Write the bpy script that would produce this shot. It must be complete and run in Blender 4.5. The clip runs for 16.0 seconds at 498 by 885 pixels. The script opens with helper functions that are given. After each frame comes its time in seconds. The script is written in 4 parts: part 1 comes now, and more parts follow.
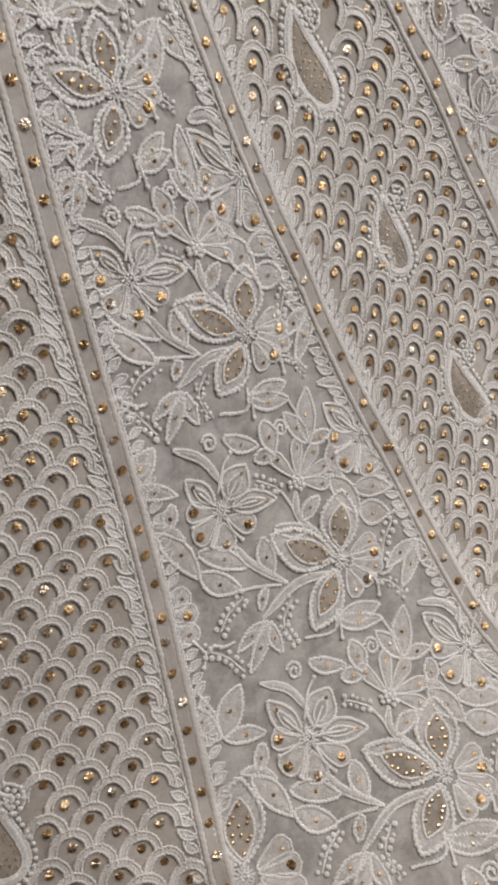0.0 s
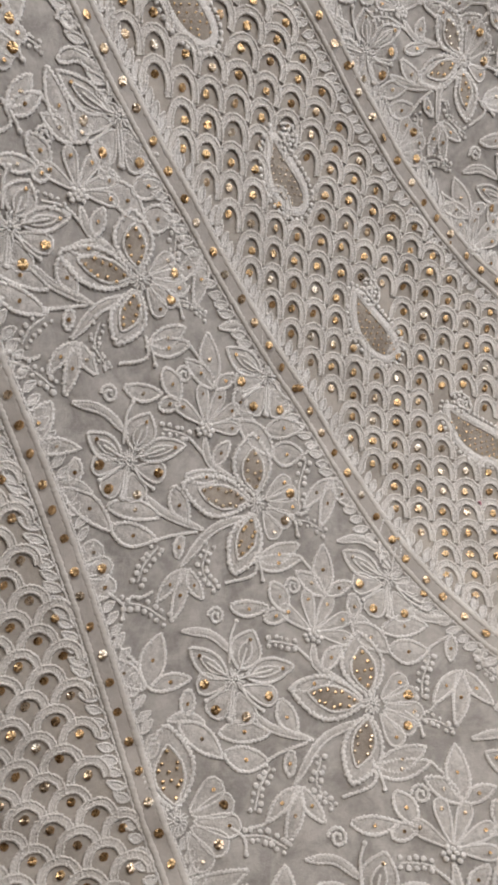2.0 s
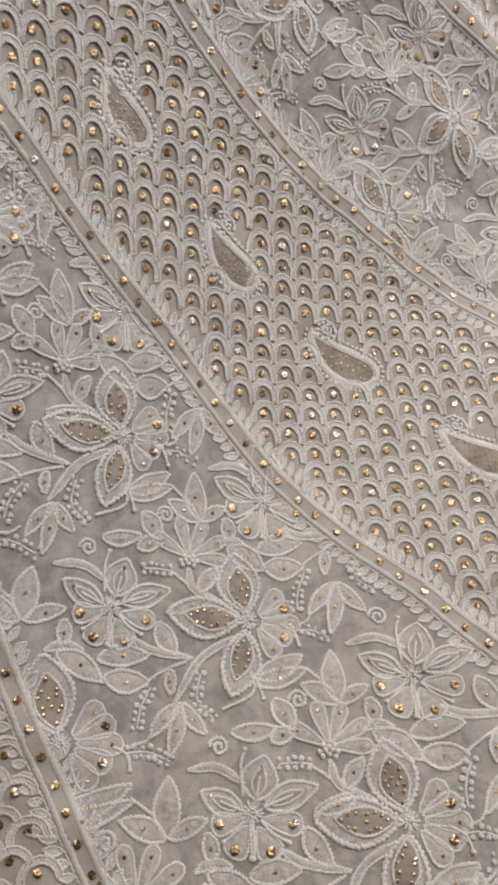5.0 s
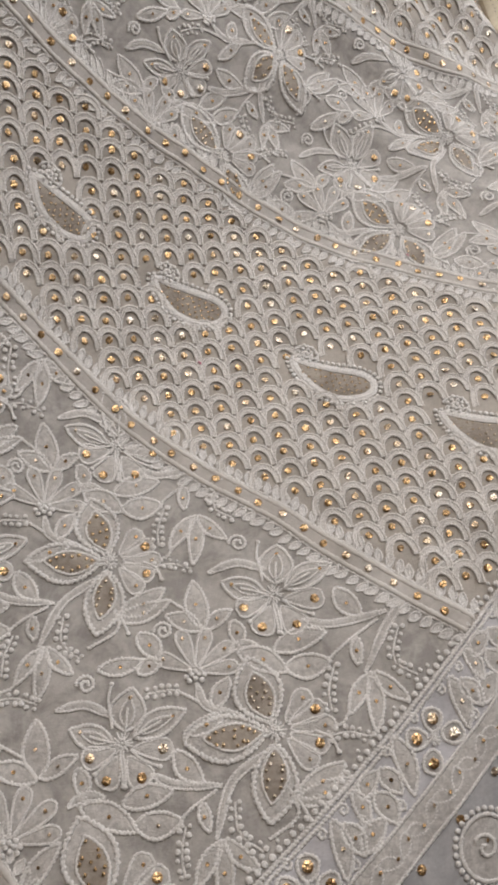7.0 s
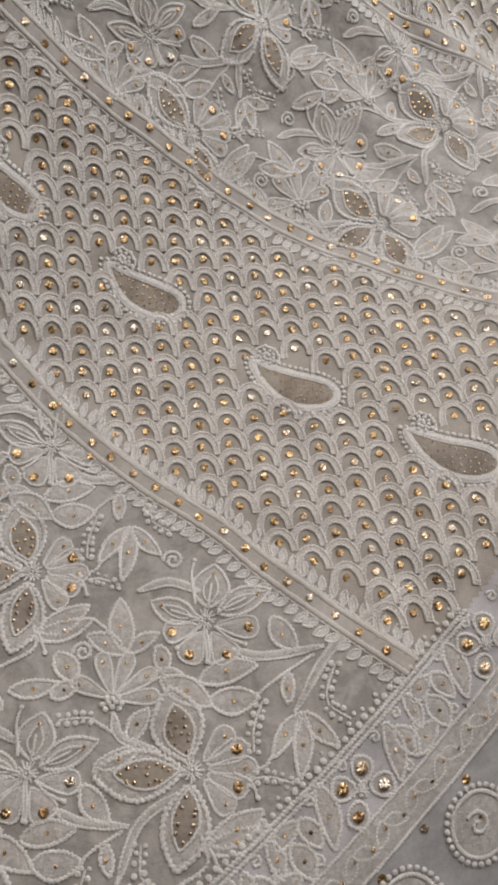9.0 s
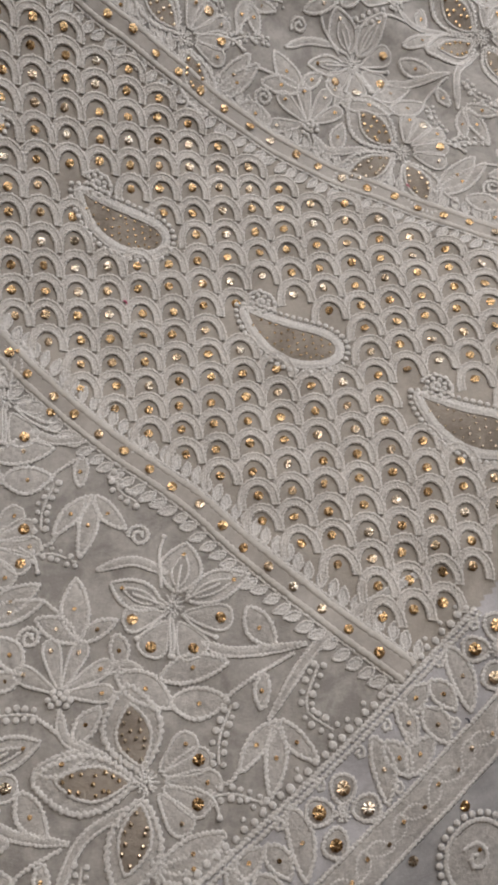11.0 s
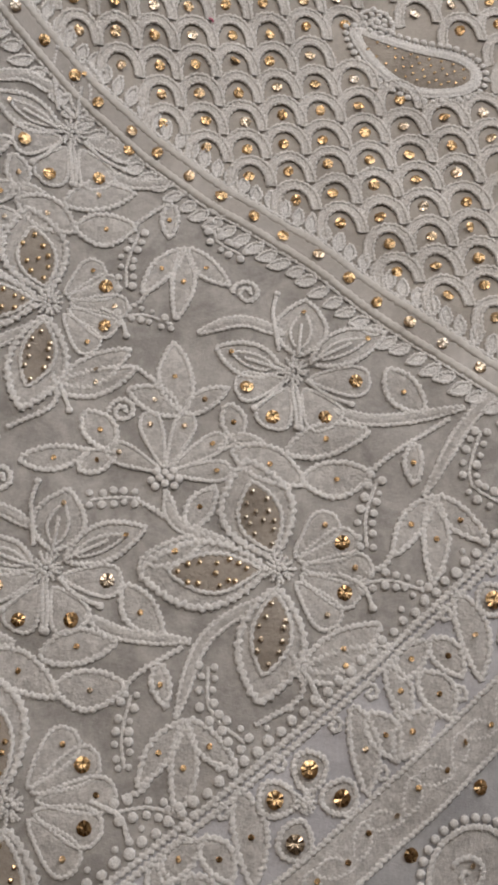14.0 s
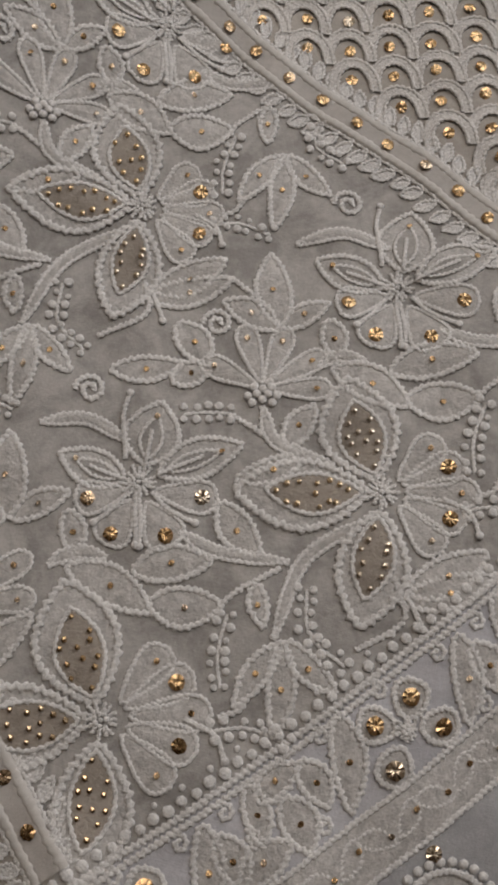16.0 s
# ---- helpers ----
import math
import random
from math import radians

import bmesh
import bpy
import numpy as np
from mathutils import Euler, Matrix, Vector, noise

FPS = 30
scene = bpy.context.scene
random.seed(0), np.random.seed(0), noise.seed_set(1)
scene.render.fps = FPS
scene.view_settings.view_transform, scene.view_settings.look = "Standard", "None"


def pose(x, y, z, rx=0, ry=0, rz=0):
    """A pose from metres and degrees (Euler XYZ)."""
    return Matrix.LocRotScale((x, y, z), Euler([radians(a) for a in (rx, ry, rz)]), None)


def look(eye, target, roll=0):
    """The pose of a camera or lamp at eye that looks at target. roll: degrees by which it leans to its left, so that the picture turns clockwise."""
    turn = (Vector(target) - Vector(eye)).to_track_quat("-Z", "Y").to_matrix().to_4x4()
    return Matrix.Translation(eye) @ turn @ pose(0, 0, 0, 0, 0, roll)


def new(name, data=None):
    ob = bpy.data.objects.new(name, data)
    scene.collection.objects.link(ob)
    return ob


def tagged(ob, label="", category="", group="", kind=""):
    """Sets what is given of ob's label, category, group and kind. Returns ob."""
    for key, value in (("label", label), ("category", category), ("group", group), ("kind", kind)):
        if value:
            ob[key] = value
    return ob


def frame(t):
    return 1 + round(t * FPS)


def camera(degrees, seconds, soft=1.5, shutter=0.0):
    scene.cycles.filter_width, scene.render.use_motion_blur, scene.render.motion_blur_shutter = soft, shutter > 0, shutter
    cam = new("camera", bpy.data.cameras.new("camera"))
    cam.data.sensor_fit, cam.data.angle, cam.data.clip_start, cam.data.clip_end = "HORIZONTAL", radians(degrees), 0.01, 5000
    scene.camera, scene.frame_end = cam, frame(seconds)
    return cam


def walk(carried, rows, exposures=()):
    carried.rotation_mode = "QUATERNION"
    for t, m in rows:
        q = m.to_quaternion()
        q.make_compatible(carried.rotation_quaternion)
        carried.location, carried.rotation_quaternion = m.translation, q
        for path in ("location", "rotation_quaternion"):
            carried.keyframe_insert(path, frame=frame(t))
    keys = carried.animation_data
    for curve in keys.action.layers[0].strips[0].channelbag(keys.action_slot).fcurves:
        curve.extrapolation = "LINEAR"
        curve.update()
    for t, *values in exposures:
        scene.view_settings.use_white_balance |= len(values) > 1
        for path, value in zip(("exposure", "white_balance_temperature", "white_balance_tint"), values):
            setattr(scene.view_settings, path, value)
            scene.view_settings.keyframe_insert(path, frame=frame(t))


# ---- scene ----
# camera and its way over the cloth
cam = camera(33.5, 16.0, soft=3.5)
METRES, EYE, TILT, LEAN, TURN = 0.45, 0.44604, -60.8566, -1.5988, 0.0
ROWS = [
    (0.0, 0.0, 0.0, 0.0, -0.0, 0.0, 0.0),
    (0.5, 0.0245, 0.0077, -0.0111, -1.16, -0.64, 1.7),
    (1.0, 0.04, 0.0107, -0.0207, -2.04, -1.32, 2.88),
    (1.5, 0.0525, 0.0066, -0.0285, -2.7, -1.74, 3.68),
    (2.0, 0.0559, 0.0035, -0.0332, -2.97, -1.92, 4.04),
    (2.5, 0.0635, 0.0038, -0.0406, -3.18, -2.1, 4.15),
    (3.0, 0.0684, 0.0008, -0.043, -3.56, -2.19, 4.38),
    (5.5, 0.1767, -0.0469, -0.1345, -7.71, -3.87, 9.7),
    (6.0, 0.2011, -0.0683, -0.1681, -8.98, -3.9, 11.51),
    (6.5, 0.2277, -0.0788, -0.1968, -10.07, -4.26, 13.57),
    (7.0, 0.2567, -0.063, -0.196, -10.61, -4.95, 14.09),
    (7.5, 0.2839, -0.0516, -0.1771, -10.9, -5.75, 13.23),
    (8.0, 0.298, -0.0433, -0.1677, -10.79, -6.2, 12.33),
    (8.5, 0.3265, -0.0237, -0.1637, -10.25, -6.77, 11.43),
    (11.0, 0.4229, 0.1326, -0.1769, -7.25, -10.46, 8.95),
    (11.5, 0.4246, 0.1691, -0.1924, -7.1, -11.65, 9.19),
    (12.0, 0.4117, 0.23, -0.2547, -7.86, -13.26, 10.88),
    (12.5, 0.3854, 0.2384, -0.2857, -8.69, -14.41, 12.05),
    (13.0, 0.3514, 0.2327, -0.3009, -8.8, -14.91, 11.88),
    (13.5, 0.3287, 0.2475, -0.3187, -8.29, -15.47, 11.3),
    (14.0, 0.3015, 0.2622, -0.3349, -7.59, -15.69, 10.11),
    (14.5, 0.2765, 0.2753, -0.3477, -6.92, -15.55, 9.1),
    (15.0, 0.2622, 0.2958, -0.3595, -7.55, -16.06, 8.49),
    (15.5, 0.2524, 0.2863, -0.3463, -7.05, -17.48, 8.46),
    (16.0, 0.2389, 0.2883, -0.3579, -5.93, -18.63, 8.54),
]
EXPOSURES = [(0.0, 0.20), (3.2, 0.14), (7.0, 0.0), (11.5, -0.24), (13.0, -0.10), (14.0, -0.15), (15.0, -0.40), (16.0, -0.48)]
walk(cam, [(t, pose(0, 0, EYE, TILT, LEAN, TURN) @ pose(METRES * x, METRES * y, METRES * z, 90 + pitch, roll, yaw)) for t, x, y, z, yaw, pitch, roll in ROWS], EXPOSURES)

# ---- light ----
FLOOR_Z = -0.022
ROOM = (-1.5, 1.2, -1.7, 1.9, 2.35)  # x0, x1, y0, y1, ceiling height above the floor
world = bpy.data.worlds.new("world")
scene.world = world
world.use_nodes = True
world.node_tree.nodes["Background"].inputs[0].default_value = (0.75, 0.85, 1.0, 1)
world.node_tree.nodes["Background"].inputs[1].default_value = 0.6


def area_lamp(name, m, w, h, watts, colour):
    data = bpy.data.lights.new(name, "AREA")
    data.shape, data.size, data.size_y, data.energy, data.color = "RECTANGLE", w, h, watts, colour
    ob = new(name, data)
    ob.matrix_world = m
    return ob


# daylight through the window in the north-east, and the warm ceiling lamp
area_lamp("window_daylight", look((1.14, 0.80, 1.0), (0.1, 0.2, 0.1)), 1.1, 1.2, 12.5, (0.96, 0.97, 1.0))
area_lamp("ceiling_lamp_light", look((0.1, 1.0, 2.22), (0.05, 0.7, 0.0)), 1.0, 1.0, 18.5, (1.0, 0.915, 0.825))

# ---- materials ----


def nodes_of(name):
    m = bpy.data.materials.new(name)
    m.use_nodes = True
    nt = m.node_tree
    return m, nt, nt.nodes["Principled BSDF"]


def add(nt, kind, **kw):
    n = nt.nodes.new(kind)
    for k, v in kw.items():
        n.inputs[k].default_value = v
    return n


def ramp(nt, fac, stops):
    r = nt.nodes.new("ShaderNodeValToRGB")
    while len(r.color_ramp.elements) < len(stops):
        r.color_ramp.elements.new(0.5)
    for e, (p, c) in zip(r.color_ramp.elements, stops):
        e.position, e.color = p, (*c, 1)
    nt.links.new(fac, r.inputs[0])
    return r.outputs[0]


def fabric(name, lo, hi, scale, bump_scale, bump, rough=0.9, sheen=0.25, stain=0.5, blotch=46.0):
    """Woven or stitched cotton: fine grain, slow blotches, fibre relief."""
    m, nt, b = nodes_of(name)
    co = nt.nodes.new("ShaderNodeTexCoord").outputs["Object"]
    fine = add(nt, "ShaderNodeTexNoise", Scale=scale, Detail=4.0, Roughness=0.7)
    slow = add(nt, "ShaderNodeTexNoise", Scale=blotch, Detail=4.0, Roughness=0.6, Distortion=0.8)
    for n in (fine, slow):
        nt.links.new(co, n.inputs["Vector"])
    mix = add(nt, "ShaderNodeMix", Factor=stain)
    nt.links.new(fine.outputs[0], mix.inputs[2])
    nt.links.new(slow.outputs[0], mix.inputs[3])
    nt.links.new(ramp(nt, mix.outputs[0], [(0.39, lo), (0.62, hi)]), b.inputs["Base Color"])
    rel = add(nt, "ShaderNodeTexNoise", Scale=bump_scale, Detail=3.0, Roughness=0.65)
    nt.links.new(co, rel.inputs["Vector"])
    bp = add(nt, "ShaderNodeBump", Strength=bump, Distance=0.0005)
    nt.links.new(rel.outputs[0], bp.inputs["Height"])
    nt.links.new(bp.outputs[0], b.inputs["Normal"])
    b.inputs["Roughness"].default_value = rough
    b.inputs["Sheen Weight"].default_value = sheen
    return m


def weave(name, lo, hi, bump=0.5, blotch=46.0):
    """Sheer ground cloth: crossed threads over a lining, with slow shading blotches."""
    m = fabric(name, lo, hi, 420.0, 1050.0, bump, 0.85, 0.3, 0.7, blotch)
    nt = m.node_tree
    b = nt.nodes["Principled BSDF"]
    co = nt.nodes.new("ShaderNodeTexCoord").outputs["Object"]
    hs = []
    for turn in (0.45, 0.45 + math.pi / 2):
        mp = nt.nodes.new("ShaderNodeMapping")
        mp.inputs["Rotation"].default_value = (0, 0, turn)
        nt.links.new(co, mp.inputs[0])
        w = add(nt, "ShaderNodeTexWave", Scale=420.0, Distortion=2.0, Detail=1.0)
        nt.links.new(mp.outputs[0], w.inputs["Vector"])
        hs.append(w.outputs["Fac"])
    mx = nt.nodes.new("ShaderNodeMath")
    mx.operation = "MAXIMUM"
    nt.links.new(hs[0], mx.inputs[0])
    nt.links.new(hs[1], mx.inputs[1])
    bp = add(nt, "ShaderNodeBump", Strength=0.10, Distance=0.0003)
    nt.links.new(mx.outputs[0], bp.inputs["Height"])
    old = b.inputs["Normal"].links[0].from_node
    nt.links.new(bp.outputs[0], old.inputs["Normal"])
    return m


def foil(name, low, high, rough):
    """Thin, crinkled metal foil; the gold-to-silver spread between pieces stands in for reflections."""
    m, nt, b = nodes_of(name)
    rnd = nt.nodes.new("ShaderNodeObjectInfo").outputs["Random"]
    nt.links.new(ramp(nt, rnd, [(0.62, low), (1.0, high)]), b.inputs["Base Color"])
    co = nt.nodes.new("ShaderNodeTexCoord").outputs["Object"]
    n = add(nt, "ShaderNodeTexNoise", Scale=700.0, Detail=2.0)
    nt.links.new(co, n.inputs["Vector"])
    bp = add(nt, "ShaderNodeBump", Strength=0.35, Distance=0.0004)
    nt.links.new(n.outputs[0], bp.inputs["Height"])
    nt.links.new(bp.outputs[0], b.inputs["Normal"])
    b.inputs["Metallic"].default_value = 1.0
    b.inputs["Roughness"].default_value = rough
    return m


def paint(name, lo, hi, scale=6.0, rough=0.8):
    return fabric(name, lo, hi, scale * 20, 300.0, 0.15, rough, 0.0, 0.7)


THREAD = fabric("white_thread", (0.62, 0.60, 0.585), (0.92, 0.895, 0.875), 1000.0, 1700.0, 1.0, 0.92, 0.3, 0.3)
FILL = weave("white_cotton_fill", (0.42, 0.400, 0.384), (0.65, 0.621, 0.598), 1.0, 330.0)
ARCH = fabric("scale_thread", (0.56, 0.532, 0.506), (0.82, 0.785, 0.752), 900.0, 1700.0, 1.0, 0.92, 0.3, 0.35)
GROUND = weave("grey_sheer_ground", (0.29, 0.272, 0.257), (0.49, 0.464, 0.442), 0.5, 75.0)
TAUPE = weave("taupe_scale_ground", (0.36, 0.326, 0.292), (0.49, 0.448, 0.405))
ORGANZA = weave("pale_border_cloth", (0.44, 0.43, 0.452), (0.62, 0.608, 0.637))
OUTER = weave("grey_outer_organza", (0.33, 0.325, 0.335), (0.48, 0.475, 0.485))
SATIN = fabric("beige_satin", (0.50, 0.47, 0.44), (0.60, 0.57, 0.54), 300.0, 1800.0, 0.3, 0.5, 0.3, 0.6)
# sheer seam band, its colour also darkened for shade between the pipings
BAND = fabric("shaded_sheer_band", (0.38, 0.35, 0.325), (0.50, 0.465, 0.435), 300.0, 1800.0, 0.3, 0.5, 0.3, 0.6)
NET = weave("drawn_thread_net", (0.27, 0.230, 0.192), (0.43, 0.378, 0.327), 1.0)
FOIL = foil("sequin_foil", (0.60, 0.41, 0.22), (0.74, 0.67, 0.57), 0.27)
BEAD = foil("bead_foil", (0.75, 0.55, 0.32), (0.8, 0.74, 0.65), 0.25)
WALL = paint("wall_paint", (0.58, 0.49, 0.40), (0.64, 0.55, 0.46))
DARK = paint("dark_reflected_wall", (0.07, 0.05, 0.035), (0.13, 0.09, 0.06))
CEIL = paint("ceiling_paint", (0.70, 0.64, 0.56), (0.76, 0.70, 0.62))
BOARD = paint("floor_board", (0.20, 0.15, 0.11), (0.30, 0.23, 0.17))
WHITE = paint("white_gloss_paint", (0.7, 0.7, 0.68), (0.78, 0.78, 0.76), 6.0, 0.35)
GLOW, _nt, _b = nodes_of("lamp_glow")
_b.inputs["Emission Color"].default_value = (1.0, 0.89, 0.78, 1)
_b.inputs["Emission Strength"].default_value = 1.2
GLASS, _nt, _b = nodes_of("window_glass")
_b.inputs["Transmission Weight"].default_value = 1.0
_b.inputs["Roughness"].default_value = 0.02

# ---- the lie of the cloth ----
# height of the spread skirt: flat at the hem, climbing to a mound towards the waist
LIE = (-0.01053, 0.00297, 0.12293, 0.09666, -0.04619, -0.0197, 0.00609, -0.01202, -0.16575, -0.13318, 0.16162, 0.03163, -0.04101, 0.09648,
       0.11091, -0.17469, -0.03876, 0.04781, -0.04672, -0.00722, 0.03799, -0.01784, -0.01352, -0.01654, 0.03228, 0.00675, 0.00832, -0.00208)
POWERS = [(i, j) for i in range(7) for j in range(7 - i)]


def height(x, y):
    x, y = np.asarray(x, float), np.asarray(y, float)
    cx, cy = np.clip(x, -0.13, 0.53), np.clip(y, -0.19, 0.45)
    a, b = (cx - 0.2) / 0.3, (cy - 0.12) / 0.3
    z = sum(c * a**i * b**j for c, (i, j) in zip(LIE, POWERS))
    # soft creases, deeper in the far flowered panel
    far = 1 / (1 + np.exp(-(y + 0.62 * x - 0.47) / 0.02))
    z = z + 0.0009 * np.sin(150 * x + 40 * y + 2 * np.sin(31 * y)) * np.sin(90 * y - 30 * x)
    z = z + far * 0.0026 * np.sin(95 * (0.55 * x + y) + 3 * np.sin(14 * x))
    low = FLOOR_Z + 0.006
    u = (z - low) / 0.004
    z = low + 0.004 * np.where(u > 30, u, np.log1p(np.exp(np.clip(u, -40, 30))))
    out = np.hypot(x - cx, y - cy) / 0.34
    s = np.clip(out, 0, 1)
    return low + (z - low) * (1 - s * s * (3 - 2 * s))


def normal(x, y, e=0.0008):
    gx = (height(x + e, y) - height(x - e, y)) / (2 * e)
    gy = (height(x, y + e) - height(x, y - e)) / (2 * e)
    n = np.stack([-gx, -gy, np.ones_like(gx)], -1)
    return n / np.linalg.norm(n, axis=-1, keepdims=True)


def lift(P, h=0.0):
    """Points of the plan laid on the cloth, h metres off it."""
    P = np.asarray(P, float)
    n = normal(P[..., 0], P[..., 1])
    return np.concatenate([P, height(P[..., 0], P[..., 1])[..., None]], -1) + n * np.asarray(h)[..., None]


# ---- mesh tools ----


class Build:
    """Collects vertices and faces of one mesh."""

    def __init__(self):
        self.v, self.f, self.n = [], [], 0

    def put(self, V, F):
        self.v.append(np.asarray(V, float).reshape(-1, 3))
        self.f.append(np.asarray(F, int).reshape(-1, 4) + self.n)
        self.n += len(self.v[-1])
        return self

    def mesh(self, name, smooth=True):
        V, F = np.concatenate(self.v), np.concatenate(self.f)
        me = bpy.data.meshes.new(name)
        tri = F[:, 3] == F[:, 2]
        size = np.where(tri, 3, 4)
        loops = F.ravel()[np.stack([np.ones_like(tri), np.ones_like(tri), np.ones_like(tri), ~tri], 1).ravel()]
        me.vertices.add(len(V))
        me.vertices.foreach_set("co", V.ravel())
        me.loops.add(len(loops))
        me.loops.foreach_set("vertex_index", loops.astype(np.int32))
        me.polygons.add(len(F))
        me.polygons.foreach_set("loop_start", np.concatenate([[0], np.cumsum(size)[:-1]]).astype(np.int32))
        me.polygons.foreach_set("use_smooth", np.full(len(F), smooth))
        me.update(calc_edges=True)
        return me


def part(name, built, material, parent, label="", smooth=True):
    me = built.mesh(name, smooth) if isinstance(built, Build) else built
    if not me.materials:
        me.materials.append(material)
    ob = new(name, me)
    ob.parent = parent
    return tagged(ob, label) if label else ob


def grid_faces(n, k, close_n=False, close_k=False):
    i = np.arange(n if close_n else n - 1)[:, None]
    j = np.arange(k if close_k else k - 1)[None, :]
    a, b, c, d = i * k + j, i * k + (j + 1) % k, ((i + 1) % n) * k + (j + 1) % k, ((i + 1) % n) * k + j
    return np.stack([a, d, c, b], -1).reshape(-1, 4)


def resample(P, step, closed=False):
    P = np.asarray(P, float)
    if closed:
        P = np.concatenate([P, P[:1]])
    s = np.concatenate([[0], np.cumsum(np.linalg.norm(np.diff(lift(P), axis=0), axis=1))])
    n = max(4, int(round(s[-1] / step)))
    q = np.linspace(0, s[-1], n + 1)[: n if closed else n + 1]
    return np.stack([np.interp(q, s, P[:, 0]), np.interp(q, s, P[:, 1])], -1), q


WOB = np.random.RandomState(11)


def sweep(bd, P, profile, closed=False, h=0.0, rope=0.0, pitch=0.0016, taper=0.0, wave=0.0, scallop=0.0):
    """A strip or cord along plan points P. profile: (side, up) pairs; rope: twisted swelling."""
    P, s = resample(P, pitch / 3.5 if rope or wave else 0.0012, closed)
    base = lift(P, h(len(P)) if callable(h) else h)
    t = np.roll(base, -1, 0) - np.roll(base, 1, 0)
    if not closed:
        t[0], t[-1] = base[1] - base[0], base[-1] - base[-2]
    t /= np.linalg.norm(t, axis=1, keepdims=True) + 1e-12
    n = normal(P[:, 0], P[:, 1])
    side = np.cross(n, t)
    k = len(profile)
    pr = np.asarray(profile, float)
    ph = np.arange(k) / max(1, k - 1) * 3.6
    m = 1 + rope * np.sin(2 * math.pi * s[:, None] / pitch + ph[None, :])
    if wave:
        m = m + wave * np.sin(2 * math.pi * s[:, None] / pitch)
    if rope > 0.1:
        w = WOB.normal(0, 1, len(P))
        w = 0.5 * w + 0.25 * np.roll(w, 1) + 0.25 * np.roll(w, -1)
        m = m * (1 + 0.09 * w[:, None])
        base = base + side * (0.00012 * np.roll(w, 3) + scallop * np.abs(np.sin(math.pi * s / (1.5 * pitch))))[:, None]
    if taper:
        e = np.minimum(s, s[-1] - s) / taper
        m = m * np.clip(0.25 + 0.75 * e, 0.25, 1)[:, None]
    V = base[:, None] + side[:, None] * (pr[:, 0] * m)[..., None] + n[:, None] * (pr[:, 1] * np.maximum(m, 0.4))[..., None]
    bd.put(V, grid_faces(len(P), k, closed))


def cord_profile(r, k=6, flat=0.33):
    a = np.linspace(math.radians(200), math.radians(-20), k)
    return [(r * math.cos(x), flat * r * (math.sin(x) + 0.35)) for x in a]


def cord(bd, P, r=0.0009, closed=False, h=0.0, rope=0.22, pitch=0.0021, taper=0.0, scallop=0.0):
    sweep(bd, P, cord_profile(r), closed, h, rope * 1.55, pitch * 0.85, taper, 0.0, scallop)


def knob(bd, p, r, h=0.0, squash=0.6, k=8, rings=4):
    """A round stitched knot or bead on the cloth."""
    c = lift(np.array([p]), h)[0]
    n = normal(np.array([p[0]]), np.array([p[1]]))[0]
    u = np.cross(n, (0.31, 0.95, 0.02))
    u /= np.linalg.norm(u)
    w = np.cross(n, u)
    V = []
    for i in range(rings + 1):
        a = math.radians(-25 + 115 * i / rings)
        rr = max(0.02, math.cos(a)) * r
        ang = np.arange(k) / k * 2 * math.pi + 0.3 * i
        V.append(c + n * (math.sin(a) * r * squash * 0.75 + r * 0.22) + rr * (np.cos(ang)[:, None] * u + np.sin(ang)[:, None] * w))
    bd.put(np.concatenate(V), grid_faces(rings + 1, k, False, True))


def spline(C, n=12):
    """A smooth line through control points."""
    C = np.asarray(C, float)
    E = np.concatenate([[2 * C[0] - C[1]], C, [2 * C[-1] - C[-2]]])
    t = np.linspace(0, 1, n, endpoint=False)[:, None]
    out = []
    for i in range(len(C) - 1):
        a, b, c, d = E[i : i + 4]
        out.append(0.5 * (2 * b + (c - a) * t + (2 * a - 5 * b + 4 * c - d) * t**2 + (3 * b - a - 3 * c + d) * t**3))
    return np.concatenate(out + [C[-1:]])


def frame_at(p, toward):
    """Flat sewing frame at p, its first axis towards the other point: maps (a, b) in metres to the plan."""
    p, toward = np.asarray(p, float), np.asarray(toward, float)
    a, b = lift(np.array([p, toward]))
    n = normal(p[:1], p[1:2])[0]
    d = b - a
    d -= n * (d @ n)
    ln = np.linalg.norm(d)
    t1 = d / ln
    t2 = np.cross(n, t1)
    return (lambda ab: p + np.asarray(ab)[..., :1] * t1[:2] + np.asarray(ab)[..., 1:] * t2[:2]), ln


def leaf_outline(L, w, bend=0.0, blunt=1.0, n=30):
    u = np.linspace(0, 1, n)
    half = 0.5 * w * np.sin(math.pi * u**blunt) ** 0.85
    mid = bend * L * np.sin(math.pi * u)
    a = u * L
    return np.concatenate([np.stack([a, mid + half], 1), np.stack([a, mid - half], 1)[-2:0:-1]]), np.stack([a, mid, half], 1)


def patch(bd, f, spine, h=0.0003, dome=0.0003, k=5, inset=0.95):
    """A gently domed filling between the two edges of a leaf or petal."""
    w = np.linspace(-1, 1, k)
    a, mid, half = spine[:, :1], spine[:, 1:2], spine[:, 2:]
    AB = np.stack([np.repeat(a, k, 1), mid + half * inset * w[None]], -1)
    up = 0.7 * h + 0.5 * dome * (1 - w[None] ** 2) * np.minimum(1, half / 0.002)
    V = lift(f(AB), up)
    bd.put(V, grid_faces(len(spine), k)[:, ::-1])


# sequin shapes: crimped discs with a few folds each
SEQUINS = []


